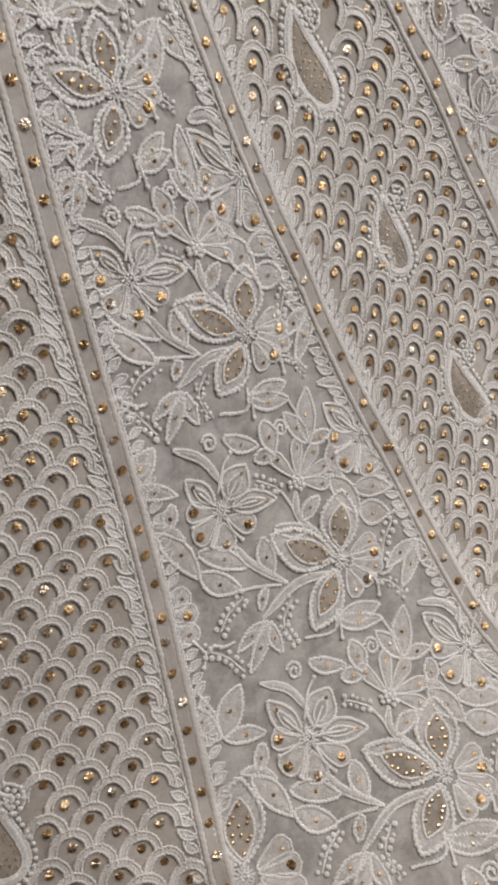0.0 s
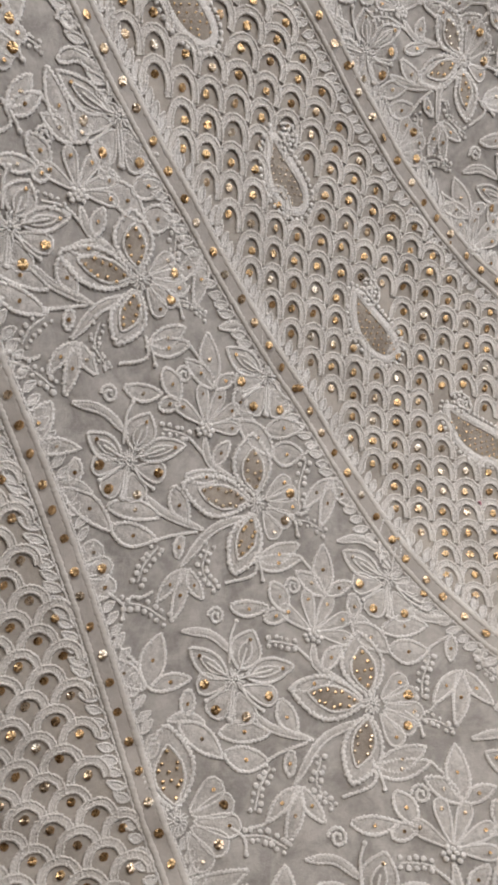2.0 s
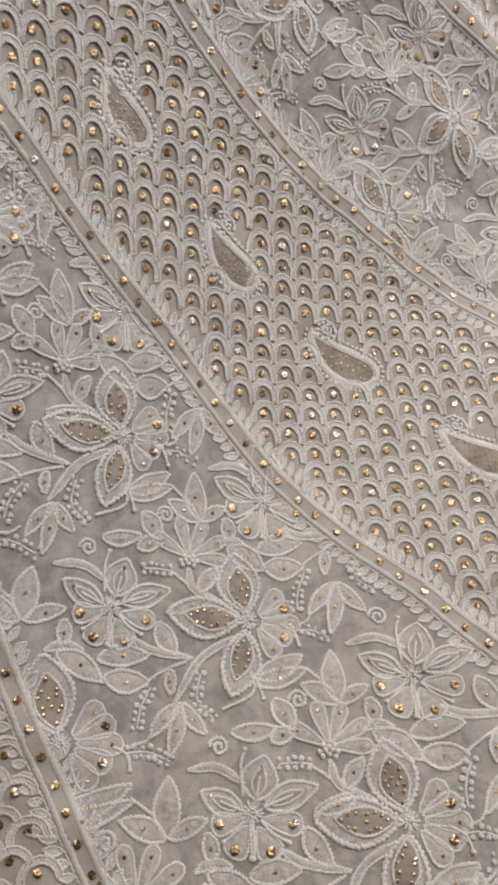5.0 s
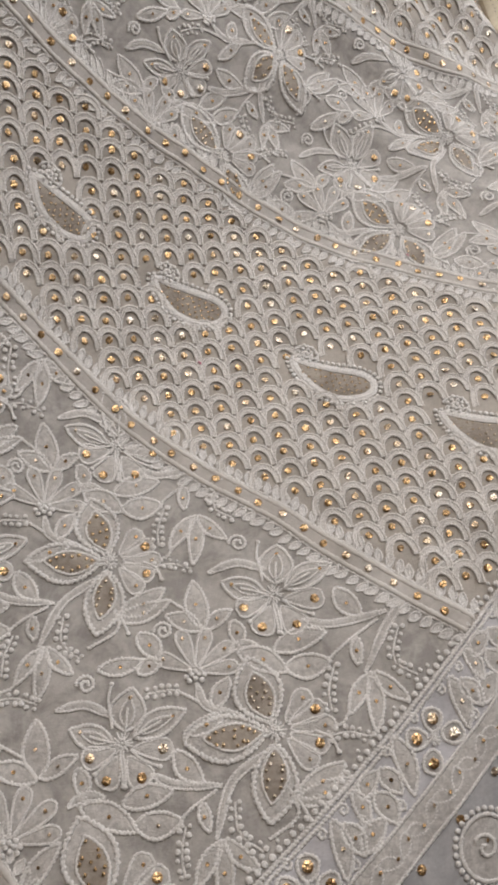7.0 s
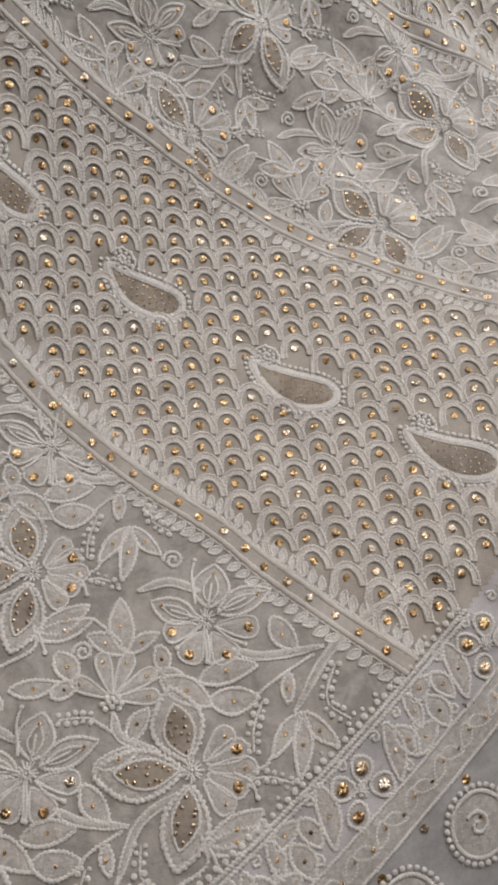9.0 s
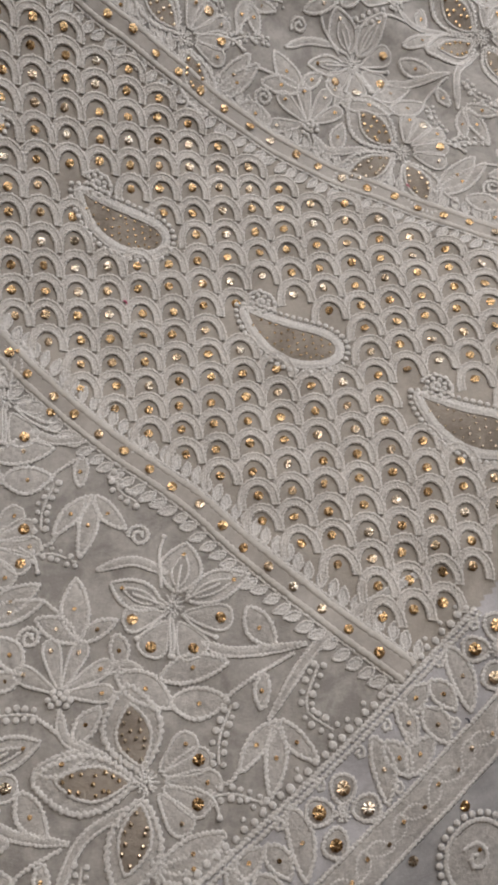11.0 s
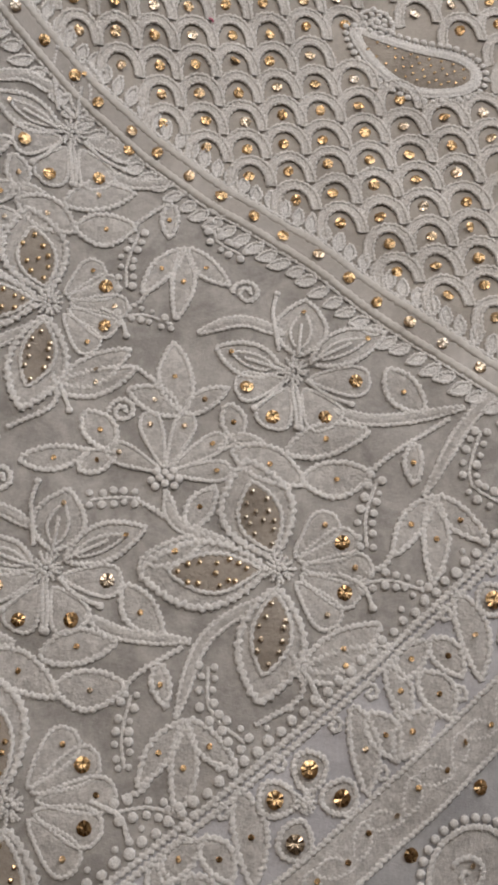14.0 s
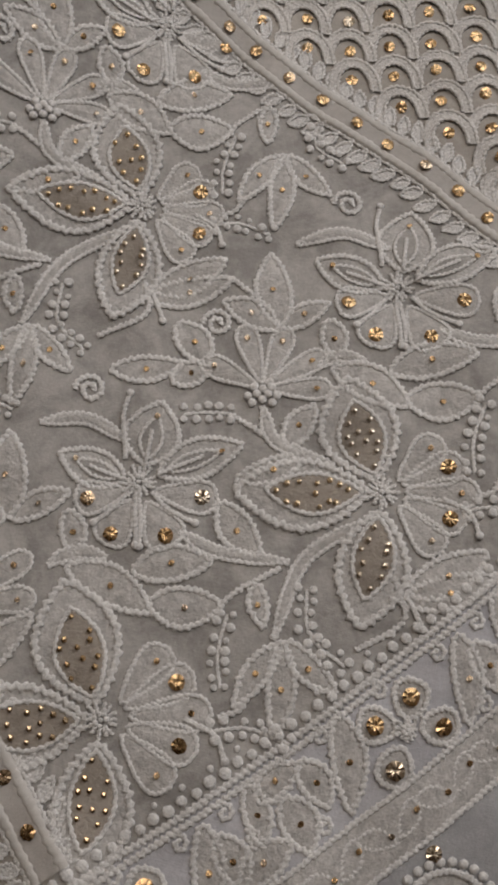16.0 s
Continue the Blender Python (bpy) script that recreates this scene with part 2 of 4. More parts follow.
def sequin_mesh(seed):
    rnd = random.Random(seed)
    bd = Build()
    k, r = 18, 1.0
    size = 0.0022
    fold = [0.045 * (-1) ** i + rnd.uniform(-0.075, 0.075) for i in range(k)]
    V = [(0, 0, 0.06)]
    for q, z in ((0.5, 0.10), (1.0, 0.0)):
        for i in range(k):
            a = 2 * math.pi * i / k
            rr = r * q * (1 + (0.05 * rnd.uniform(-1, 1) if q == 1 else 0))
            V.append((rr * math.cos(a), rr * math.sin(a), z + fold[i] * q))
    V += [(x, y, z - 0.1) for x, y, z in V[k + 1 :]]
    F = [(0, 1 + i, 1 + (i + 1) % k, 1 + (i + 1) % k) for i in range(k)]
    F += [(1 + i, 1 + k + i, 1 + k + (i + 1) % k, 1 + (i + 1) % k) for i in range(k)]
    F += [(1 + k + i, 1 + 2 * k + i, 1 + 2 * k + (i + 1) % k, 1 + k + (i + 1) % k) for i in range(k)]
    me = bd.put(np.array(V) * size, F).mesh("sequin", False)
    me.materials.append(FOIL)
    return me


for _i in range(7):
    SEQUINS.append(sequin_mesh(_i))
RND = random.Random(5)


def knot_mesh(seed):
    rnd = random.Random(seed)
    bd, V, k = Build(), [], 9
    for i in range(5):
        a = math.radians(-20 + 108 * i / 4)
        for j in range(k):
            b = 2 * math.pi * j / k + 0.35 * i
            rr = max(0.03, math.cos(a)) * (1 + rnd.uniform(-0.09, 0.09))
            V.append((rr * math.cos(b), rr * math.sin(b), 0.4 * math.sin(a) + 0.12))
    me = bd.put(np.array(V) * 0.0015, grid_faces(5, k, False, True)).mesh("knot")
    me.materials.append(THREAD)
    return me


KNOTS = [knot_mesh(i) for i in range(5)]


def knot(p, r, parent, h=0.0003, name="knot"):
    """A stitched knot of its own, one of five shapes."""
    c = lift(np.array([p]), h)[0]
    n = Vector(normal(np.array([p[0]]), np.array([p[1]]))[0])
    ob = new(name, RND.choice(KNOTS))
    ob.parent = parent
    ob.matrix_basis = Matrix.Translation(c) @ n.to_track_quat("Z", "Y").to_matrix().to_4x4() @ pose(0, 0, 0, 0, 0, RND.uniform(0, 360)) @ Matrix.Scale(r / 0.0015, 4)
    return ob



def sequin(p, r, parent, h=0.0007, tilt=9.0, name="sequin"):
    c = lift(np.array([p]), h)[0]
    n = Vector(normal(np.array([p[0]]), np.array([p[1]]))[0])
    q = n.to_track_quat("Z", "Y").to_matrix().to_4x4()
    m = Matrix.Translation(c) @ q @ pose(0, 0, 0, RND.gauss(0, tilt), RND.gauss(0, tilt), RND.uniform(0, 360)) @ Matrix.Scale(r / 0.0022 * RND.uniform(0.94, 1.06), 4)
    ob = new(name, RND.choice(SEQUINS))
    ob.parent = parent
    ob.matrix_basis = m
    return ob


# ---- room: unseen, closes the place round the cloth ----


def box(bd, x0, x1, y0, y1, z0, z1):
    V = [(x, y, z) for x in (x0, x1) for y in (y0, y1) for z in (z0, z1)]
    bd.put(V, [(0, 1, 3, 2), (4, 6, 7, 5), (0, 4, 5, 1), (2, 3, 7, 6), (0, 2, 6, 4), (1, 5, 7, 3)])
    return bd


def structure(name, bd, mat, label):
    return tagged(part(name, bd, mat, None, label, False), category=name.split("_")[0], kind="structure")


X0, X1, Y0, Y1, HI = ROOM
Z0, Z1 = FLOOR_Z, FLOOR_Z + HI
structure("floor", box(Build(), X0 - 0.1, X1 + 0.1, Y0 - 0.1, Y1 + 0.1, Z0 - 0.1, Z0), BOARD, "brown wooden floor under the spread skirt")
structure("ceiling", box(Build(), X0 - 0.1, X1 + 0.1, Y0 - 0.1, Y1 + 0.1, Z1, Z1 + 0.1), CEIL, "cream painted ceiling of the room")
# west and south walls are added dark to give the sequins dark reflections
structure("wall_west", box(Build(), X0 - 0.1, X0, Y0 - 0.1, Y1 + 0.1, Z0, Z1), DARK, "unseen dark brown wall added for the sequins to reflect")
structure("wall_south", box(Build(), X0, X1, Y0 - 0.1, Y0, Z0, Z1), DARK, "unseen dark brown wall added for the sequins to reflect")
structure("wall_north", box(Build(), X0, X1, Y1, Y1 + 0.1, Z0, Z1), WALL, "plain warm beige painted wall")
east = Build()
box(east, X1, X1 + 0.1, Y0 - 0.1, 0.2, Z0, Z1)
box(east, X1, X1 + 0.1, 1.4, Y1 + 0.1, Z0, Z1)
box(east, X1, X1 + 0.1, 0.2, 1.4, Z0, 0.35)
box(east, X1, X1 + 0.1, 0.2, 1.4, 1.65, Z1)
structure("wall_east", east, WALL, "warm beige wall with a window opening")
window = structure("window_1", box(Build(), X1 + 0.04, X1 + 0.05, 0.24, 1.36, 0.39, 1.61), GLASS, "clear glass window letting daylight in")
window.visible_shadow = False
wf = Build()
for a in ((0.2, 1.4, 0.35, 0.39), (0.2, 1.4, 1.61, 1.65), (0.2, 0.24, 0.39, 1.61), (1.36, 1.4, 0.39, 1.61)):
    box(wf, X1 + 0.02, X1 + 0.08, *a)
part("window_frame", wf, WHITE, window, "white painted frame", False)
lamp = tagged(new("ceiling_lamp"), "flat square ceiling lamp with a glowing warm panel", "lamp")
part("lamp_body", box(Build(), -0.43, 0.63, 0.47, 1.53, Z1 - 0.05, Z1), WHITE, lamp, "", False)
part("diffuser", box(Build(), -0.4, 0.6, 0.5, 1.5, Z1 - 0.06, Z1 - 0.05), GLOW, lamp, "glowing panel", False)

# ---- the skirt ----
skirt = tagged(new("embroidered_skirt"), "off-white embroidered panelled skirt with foil sequins, spread out", "skirt")

# seams between the panels (plan), from the waist to the hem
SEAM_A = spline([(-0.115, 0.36), (-0.0847, 0.2723), (-0.0676, 0.221), (-0.0469, 0.1654), (-0.0344, 0.1281), (-0.0244, 0.094), (-0.0146, 0.0587), (-0.0027, 0.0164), (0.0064, -0.0105), (0.0172, -0.0438), (0.0459, -0.1171), (0.0560, -0.142)])
SEAM_B = spline([(-0.056, 0.385), (-0.0177, 0.3325), (0.010, 0.2981), (0.0325, 0.275), (0.061, 0.2425), (0.087, 0.215), (0.109, 0.186), (0.139, 0.1417), (0.1744, 0.0987), (0.207, 0.064), (0.2256, 0.038), (0.2546, 0.0008), (0.2836, -0.0321)])
SEAM_C = spline([(0.04, 0.415), (0.083, 0.3868), (0.1026, 0.3752), (0.131, 0.352), (0.1545, 0.3335), (0.1845, 0.3135), (0.2063, 0.3003), (0.2292, 0.287), (0.2666, 0.261), (0.3069, 0.2325), (0.3438, 0.2095), (0.3885, 0.1768), (0.46, 0.125)])
SEAM_D = spline([(0.22, 0.440), (0.3186, 0.4026), (0.3451, 0.3935), (0.3729, 0.3855), (0.3974, 0.3764), (0.4294, 0.3668), (0.472, 0.3541), (0.56, 0.325)])


def hem_y(x):
    return 0.618 * x * x + 0.2865 * x - 0.1648


HEM_X = np.linspace(0.02, 0.42, 200)
HEM = np.stack([HEM_X, hem_y(HEM_X)], 1)
HEM_S = np.concatenate([[0], np.cumsum(np.linalg.norm(np.diff(HEM, axis=0), axis=1))]) - 0.0895


def hem_point(s, h):
    """s along the hem line, h outwards from it."""
    x = np.interp(s, HEM_S, HEM_X)
    k = 1.236 * x + 0.2865
    n = np.stack([k, -np.ones_like(k)], -1) / np.sqrt(1 + k * k)[..., None]
    return np.stack([x, hem_y(x)], -1) + n * np.asarray(h)[..., None]


def side_of(P, line):
    """Signed distance to a line: positive to the left of its way."""
    P = np.atleast_2d(P)
    a, b = line[:-1], line[1:]
    d = b - a
    r = P[:, None] - a[None]
    t = np.clip((r * d).sum(-1) / (d * d).sum(-1), 0, 1)
    q = r - t[..., None] * d
    k = (q * q).sum(-1).argmin(1)
    i = np.arange(len(P))
    return np.sqrt((q * q).sum(-1)[i, k]) * np.sign(d[k, 0] * r[i, k, 1] - d[k, 1] * r[i, k, 0])


def in_flower_one(p, m=0.0):
    return side_of(p, SEAM_A)[0] > m and side_of(p, SEAM_B)[0] < -m and p[1] > hem_y(p[0]) + 0.004


def in_flower_two(p, m=0.0):
    return side_of(p, SEAM_C)[0] > m and side_of(p, SEAM_D)[0] < -m


def in_scale_one(p, m=0.0):
    return side_of(p, SEAM_B)[0] > m and side_of(p, SEAM_C)[0] < -m and p[1] > hem_y(p[0]) + m


def in_scale_two(p, m=0.0):
    return side_of(p, SEAM_D)[0] > m


def in_scale_zero(p, m=0.0):
    return side_of(p, SEAM_A)[0] < -m


def offset(line, d):
    t = np.gradient(line, axis=0)
    t /= np.linalg.norm(t, axis=1, keepdims=True)
    return line + np.stack([-t[:, 1], t[:, 0]], 1) * np.asarray(d).reshape(-1, 1)


def inside_hem(P, m=-0.002):
    return P[P[:, 1] > hem_y(P[:, 0]) + m]


def stitched_leaf(p, q, w, bd):
    """A small padded leaf stitch with a rim."""
    f, L = frame_at(p, q)
    out, spine = leaf_outline(L, w, 0.05, 0.85, 9)
    patch(bd, f, spine, 0.0003, 0.0004, 4, 0.9)
    cord(bd, f(out), 0.0006, True, 0.0004, 0.3, 0.0018)


# ground cloth: flowered panels grey, scale panels taupe, paler at the border
xs = np.concatenate([np.linspace(-0.6, -0.14, 24), np.arange(-0.13, 0.531, 0.0022), np.linspace(0.54, 1.0, 24)])
ys = np.concatenate([np.linspace(-0.6, -0.20, 20), np.arange(-0.19, 0.451, 0.0022), np.linspace(0.46, 0.95, 26)])
gx, gy = np.meshgrid(xs, ys, indexing="ij")
cloth = lift(np.stack([gx, gy], -1)).reshape(-1, 3)
quads = grid_faces(len(xs), len(ys))
mid = np.stack([gx.ravel()[quads].mean(1), gy.ravel()[quads].mean(1)], 1)
sd = [np.concatenate([side_of(c, line) for c in np.array_split(mid, 60)]) for line in (SEAM_A, SEAM_B, SEAM_C, SEAM_D)]
hem_off = (hem_y(np.clip(mid[:, 0], -0.1, 0.6)) - mid[:, 1]) * 0.87
zone = np.where(hem_off > 0.0455, 3, np.where(hem_off > 0.001, 2, np.where((sd[0] < 0) | ((sd[1] > 0) & (sd[2] < 0)) | (sd[3] > 0), 1, 0)))
for z, (name, mat, label) in enumerate((("flower_panel", GROUND, "sheer pale grey ground cloth over a lining"), ("scale_panel", TAUPE, "sheer taupe ground cloth"), ("border_cloth", ORGANZA, "pale bluish white border cloth"), ("outer_cloth", OUTER, "smooth grey organza below the border"))):
    keep = quads[zone == z]
    used, back = np.unique(keep, return_inverse=True)
    part(name, Build().put(cloth[used], back.reshape(-1, 4)), mat, skirt, label)

# seam bands with piping, sequins and wheat-ear stitches on both sides
for line, sq, own in ((SEAM_A, 0.0022, False), (SEAM_B, 0.0022, True), (SEAM_C, 0.0022, False), (SEAM_D, 0.0023, False)):
    seam = Build()
    P = inside_hem(line)
    sweep(seam, P, [(0.0042, 0.0), (0.0036, 0.0004), (0.002, 0.0003), (-0.002, 0.0003), (-0.0036, 0.0004), (-0.0042, 0.0)], h=0.0006)
    band = part("seam_band", seam, BAND, skirt, "flat beige satin band over the seam")
    for d in (0.0042, -0.0042):
        bd = Build()
        sweep(bd, inside_hem(offset(line, d)), [(0.0017, 0), (0.0012, 0.0006), (0.0003, 0.0008), (-0.0005, 0.0008), (-0.0012, 0.0006), (-0.0017, 0)], False, 0.0006, 0.16, 0.003)
        part("piping", bd, SATIN, band, "white piping cord")
    for d in (0.0063, -0.0063):
        bd = Build()
        cord(bd, inside_hem(offset(line, d)), 0.0007, False, 0.0004, 0.3, 0.0022)
        part("edge_stitch", bd, THREAD, band, "white twisted stitch line")
    Q, s = resample(P, 0.0145)
    for p in Q[1:-1]:
        j = np.array([RND.gauss(0, 0.0006), RND.gauss(0, 0.0006)])
        sequin(p + j, sq, band, 0.0017)
    for sgn in (1, -1):
        inner, si = resample(inside_hem(offset(line, 0.0072 * sgn)), 0.0062)
        joined = Build()
        t = np.gradient(inner, axis=0)
        t /= np.linalg.norm(t, axis=1, keepdims=True)
        nn = np.stack([-t[:, 1], t[:, 0]], 1) * sgn
        for p, tt, nv in zip(inner, t, nn):
            q = p + tt * (-0.0040 + RND.gauss(0, 0.0006)) + nv * (0.0066 + RND.gauss(0, 0.0006))
            if q[1] < hem_y(q[0]):
                continue
            one = Build() if own else joined
            stitched_leaf(p, q, 0.0040 * RND.uniform(0.9, 1.1), one)
            if own:
                part("leaf_stitch", one, THREAD, band)
        if not own:
            tagged(part("wheat_ear_stitches", joined, THREAD, band, "row of white wheat-ear leaf stitches"), kind="stuff")

# ---- scale panels ----
PAISLEYS = []


LAP = 0.0003


def scale_at(p, right, down, bd, w=0.0034):
    """One fish-scale arch: feet towards down, a padded band with a stitched inner edge, lapping over the row above."""
    f, L = frame_at(p, p + down)
    wide = np.linalg.norm(np.append(right, height(*(p + right)) - height(*p)))
    w = min(w, 0.25 * wide)
    rx = 0.5 * wide + 0.5 * w
    ry = 0.96 * L
    a = np.linspace(-0.20, math.pi + 0.20, 19)

    def arch(d):
        return f(np.stack([0.36 * L - np.sign(np.sin(a)) * np.abs(np.sin(a)) ** 0.97 * (ry - d), np.sign(np.cos(a)) * np.abs(np.cos(a)) ** 0.97 * (rx - d)], 1))

    h = 0.5 * w
    # each arch laps over the foot of its neighbour
    rise = lambda n: 0.0001 + 0.00028 * np.sin(math.pi * np.linspace(0, 1, n)) ** 0.8 + np.linspace(LAP, 0, n)
    sweep(bd, arch(h), [(-h, 0.0), (-0.85 * h, 0.0002), (-0.3 * h, 0.0003), (0.3 * h, 0.0003), (0.85 * h, 0.0002), (h, 0.0)], False, rise, 0.04, 0.0018)
    for d in (0.06, 0.94):
        sweep(bd, arch(w * d), cord_profile(0.00075, 5, 0.42), False, lambda n: rise(n) + 0.0001, 0.45, 0.0021)


def paisley(p, q, w=0.021):
    """Padded paisley: netted heart with beads, double rim, halo of knots and a curled tip."""
    p, q = np.asarray(p), np.asarray(q)
    p, q = p - 0.05 * (q - p), q + 0.06 * (q - p)
    f, L = frame_at(p, q)
    motif = Build()
    th = np.linspace(0, math.pi, 26)
    u = (1 - np.cos(th)) / 2
    half = np.sin(th) * np.sin(th / 2) ** 1.1
    half = half / half.max() * w * 0.42
    mid = -0.10 * L * np.sin(math.pi * u**0.8)
    a = u * L
    out = np.concatenate([np.stack([a, mid - half], 1), np.stack([a, mid + half], 1)[-2:0:-1]])
    spine = np.stack([a, mid, half], 1)
    patch(motif, f, spine, 0.0006, 0.0005, 7, 0.98)
    ob = part("paisley", motif, NET, skirt, "padded white paisley with a beaded net centre")
    c = np.array([L * 0.55, 0.0])

    def grow(d):
        t = np.roll(out, -1, 0) - np.roll(out, 1, 0)
        t /= np.linalg.norm(t, axis=1, keepdims=True) + 1e-9
        return out + np.stack([t[:, 1], -t[:, 0]], 1) * d

    rim = Build()
    sweep(rim, f(grow(0.0018)), [(0.0018, 0), (0.0012, 0.0005), (-0.0012, 0.0005), (-0.0018, 0)], True, 0.0004, 0.04)
    cord(rim, f(grow(0.0003)), 0.0007, True, 0.0006, 0.2, 0.002)
    cord(rim, f(grow(0.0036)), 0.0008, True, 0.0004, 0.25, 0.002)
    part("rim", rim, THREAD, ob, "white corded double rim")
    halo = Build()
    ring, _ = resample(f(grow(0.0060)), 0.0034, True)
    for r in ring:
        knob(halo, r, 0.0015 * RND.uniform(0.8, 1.15), 0.0002, 0.6, 7, 3)
    for k in range(20):
        aa = 0.75 * k + 0.4
        rr = 0.0008 + 0.00036 * k
        knob(halo, f(np.array([[0.004 + rr * math.cos(aa), 0.0075 + 0.8 * rr * math.sin(aa)]]))[0], 0.0014, 0.0005, 0.6, 7, 3)
    curl = np.linspace(0, 1.3 * math.pi, 20)
    cord(halo, f(np.stack([0.004 - 0.0078 * np.cos(curl), 0.0065 + 0.0068 * np.sin(curl)], 1)), 0.0009, False, 0.0006, 0.2)
    tagged(part("knot_halo", halo, THREAD, ob, "halo of white stitched knots"), kind="stuff")
    beads = Build()
    rows = np.linspace(0.16, 0.93, 9)
    for i, uu in enumerate(rows):
        k = int(np.argmin(abs(u - uu)))
        m = max(1, int(half[k] * 2 / 0.0032))
        for j in range(m):
            b = mid[k] + half[k] * 0.72 * (0 if m == 1 else (2 * j / (m - 1) - 1)) + RND.gauss(0, 0.0003)
            knob(beads, f(np.array([[uu * L + (0.001 if j % 2 else -0.001), b]]))[0], 0.00062, 0.0011, 0.9, 6, 2)
    tagged(part("beading", beads, BEAD, ob, "tiny gilt beads", False), kind="stuff")
    c, e = lift(f(np.array([[L * 0.46, 0.0], [L, 0.0]])))
    PAISLEYS.append((c, (e - c) / np.linalg.norm(e - c), L, w))


for p, q in (((0.0275, 0.358), (0.0450, 0.3405)), ((0.079, 0.3190), (0.0912, 0.2990)), ((0.1265, 0.2700), (0.1455, 0.2478)), ((0.184, 0.2210), (0.2155, 0.1965)),
             ((0.2557, 0.1540), (0.2895, 0.1245)), ((0.3270, 0.0885), (0.3600, 0.0570)), ((-0.100, 0.038), (-0.0915, 0.010)), ((0.4870, 0.4190), (0.5140, 0.4050))):
    paisley(p, q, 0.021 if q[1] < 0.23 else 0.018)


def on_paisley(p):
    at = lift(np.array([p]))[0]
    for c, d, L, w in PAISLEYS:
        r = at - c
        a = r @ d
        b2 = max(0.0, r @ r - a * a)
        if (a / (0.62 * L)) ** 2 + b2 / (0.5 * w + 0.0045) ** 2 < 1:
            return True
    return False


POW4 = [(a, b) for a in range(5) for b in range(5 - a)]
SCALE_X = (0.2073, -0.0111, 0.0023, -0.0103, 0.0073, 0.1498, 0.0097, 0.0175, -0.0259, 0.0059, -0.0161, 0.0388, 0.0032, -0.0382, 0.0119)
SCALE_Y = (0.2246, -0.1218, -0.0148, 0.0202, -0.0088, 0.0023, 0.0054, -0.0491, 0.0308, -0.0066, 0.0409, -0.031, -0.0091, 0.0132, -0.0021)


def scale_plan(i, j):
    a, b = (i - 3) / 10, (j - 2) / 10
    return np.array([sum(c * a**m * b**n for c, (m, n) in zip(C, POW4)) for C in (SCALE_X, SCALE_Y)])


def zero_plan(i, j):
    a, b = i / 10, j / 10
    m = (1, b, b * b, a, a * b, a * a)
    return np.array([sum(c * t for c, t in zip(C, m)) for C in ((-0.085, -0.0783, -0.0028, 0.0916, -0.0052, 0.015), (0.0928, -0.1048, -0.0064, -0.0481, -0.0065, -0.0051))])


def two_plan(i, j):
    return np.array([0.4094 + 0.0212 * i + 0.0012 * j, 0.3872 - 0.0062 * i - 0.0112 * j + 0.0004 * i * i])


scales = []
for i in range(-14, 17):
    for j in range(-16, 23):
        p = scale_plan(i, j)
        if not (-0.06 < p[0] < 0.44 and -0.12 < p[1] < 0.43) or not in_scale_one(p, 0.0125):
            continue
        right, down = 0.5 * (scale_plan(i + 1, j) - scale_plan(i - 1, j)), 0.5 * (scale_plan(i, j + 1) - scale_plan(i, j - 1))
        if right[1] * down[0] - right[0] * down[1] < 4e-5 or any(np.hypot(*(p - o[0])) < 0.0075 for o in scales):
            continue
        scales.append((p, right, down, j))
for i in range(-14, 14):
    for j in range(-14, 14):
        p = zero_plan(i, j)
        if not (-0.125 < p[0] < 0.06 and -0.16 < p[1] < 0.34) or not in_scale_zero(p, 0.013):
            continue
        e1, e2 = 0.5 * (zero_plan(i + 1, j) - zero_plan(i - 1, j)), 0.5 * (zero_plan(i, j + 1) - zero_plan(i, j - 1))
        scales.append((p, (e1 - e2) * 0.80, (e1 + e2) * 0.56, i + j))
for i in range(-4, 8):
    for j in range(-6, 3):
        p = two_plan(i + 0.5 * (j % 2), j)
        if in_scale_two(p, 0.011) and p[1] < 0.44 and p[0] < 0.53:
            scales.append((p, np.array([0.0212, -0.0062]) * 0.86, np.array([0.0012, -0.0112]) * 1.1, j))

near, rest = [s for s in scales if not on_paisley(s[0])], Build()
near.sort(key=lambda s: np.hypot(s[0][0] - 0.28, s[0][1] - 0.12))
for k, (p, right, down, j) in enumerate(near):
    if k < 300:
        one = Build()
        scale_at(p, right, down, one)
        ob = part("scale", one, ARCH, skirt)
    else:
        scale_at(p, right, down, rest)
if rest.n:
    far_scales = tagged(part("scale_field", rest, ARCH, skirt, "rows of white stitched scale arches"), kind="stuff")
for k, (p, right, down, j) in enumerate(near):
    sequin(p + 0.08 * down + np.array([RND.gauss(0, 0.0005), RND.gauss(0, 0.0005)]), 0.0021, skirt, 0.0007, 10.0)

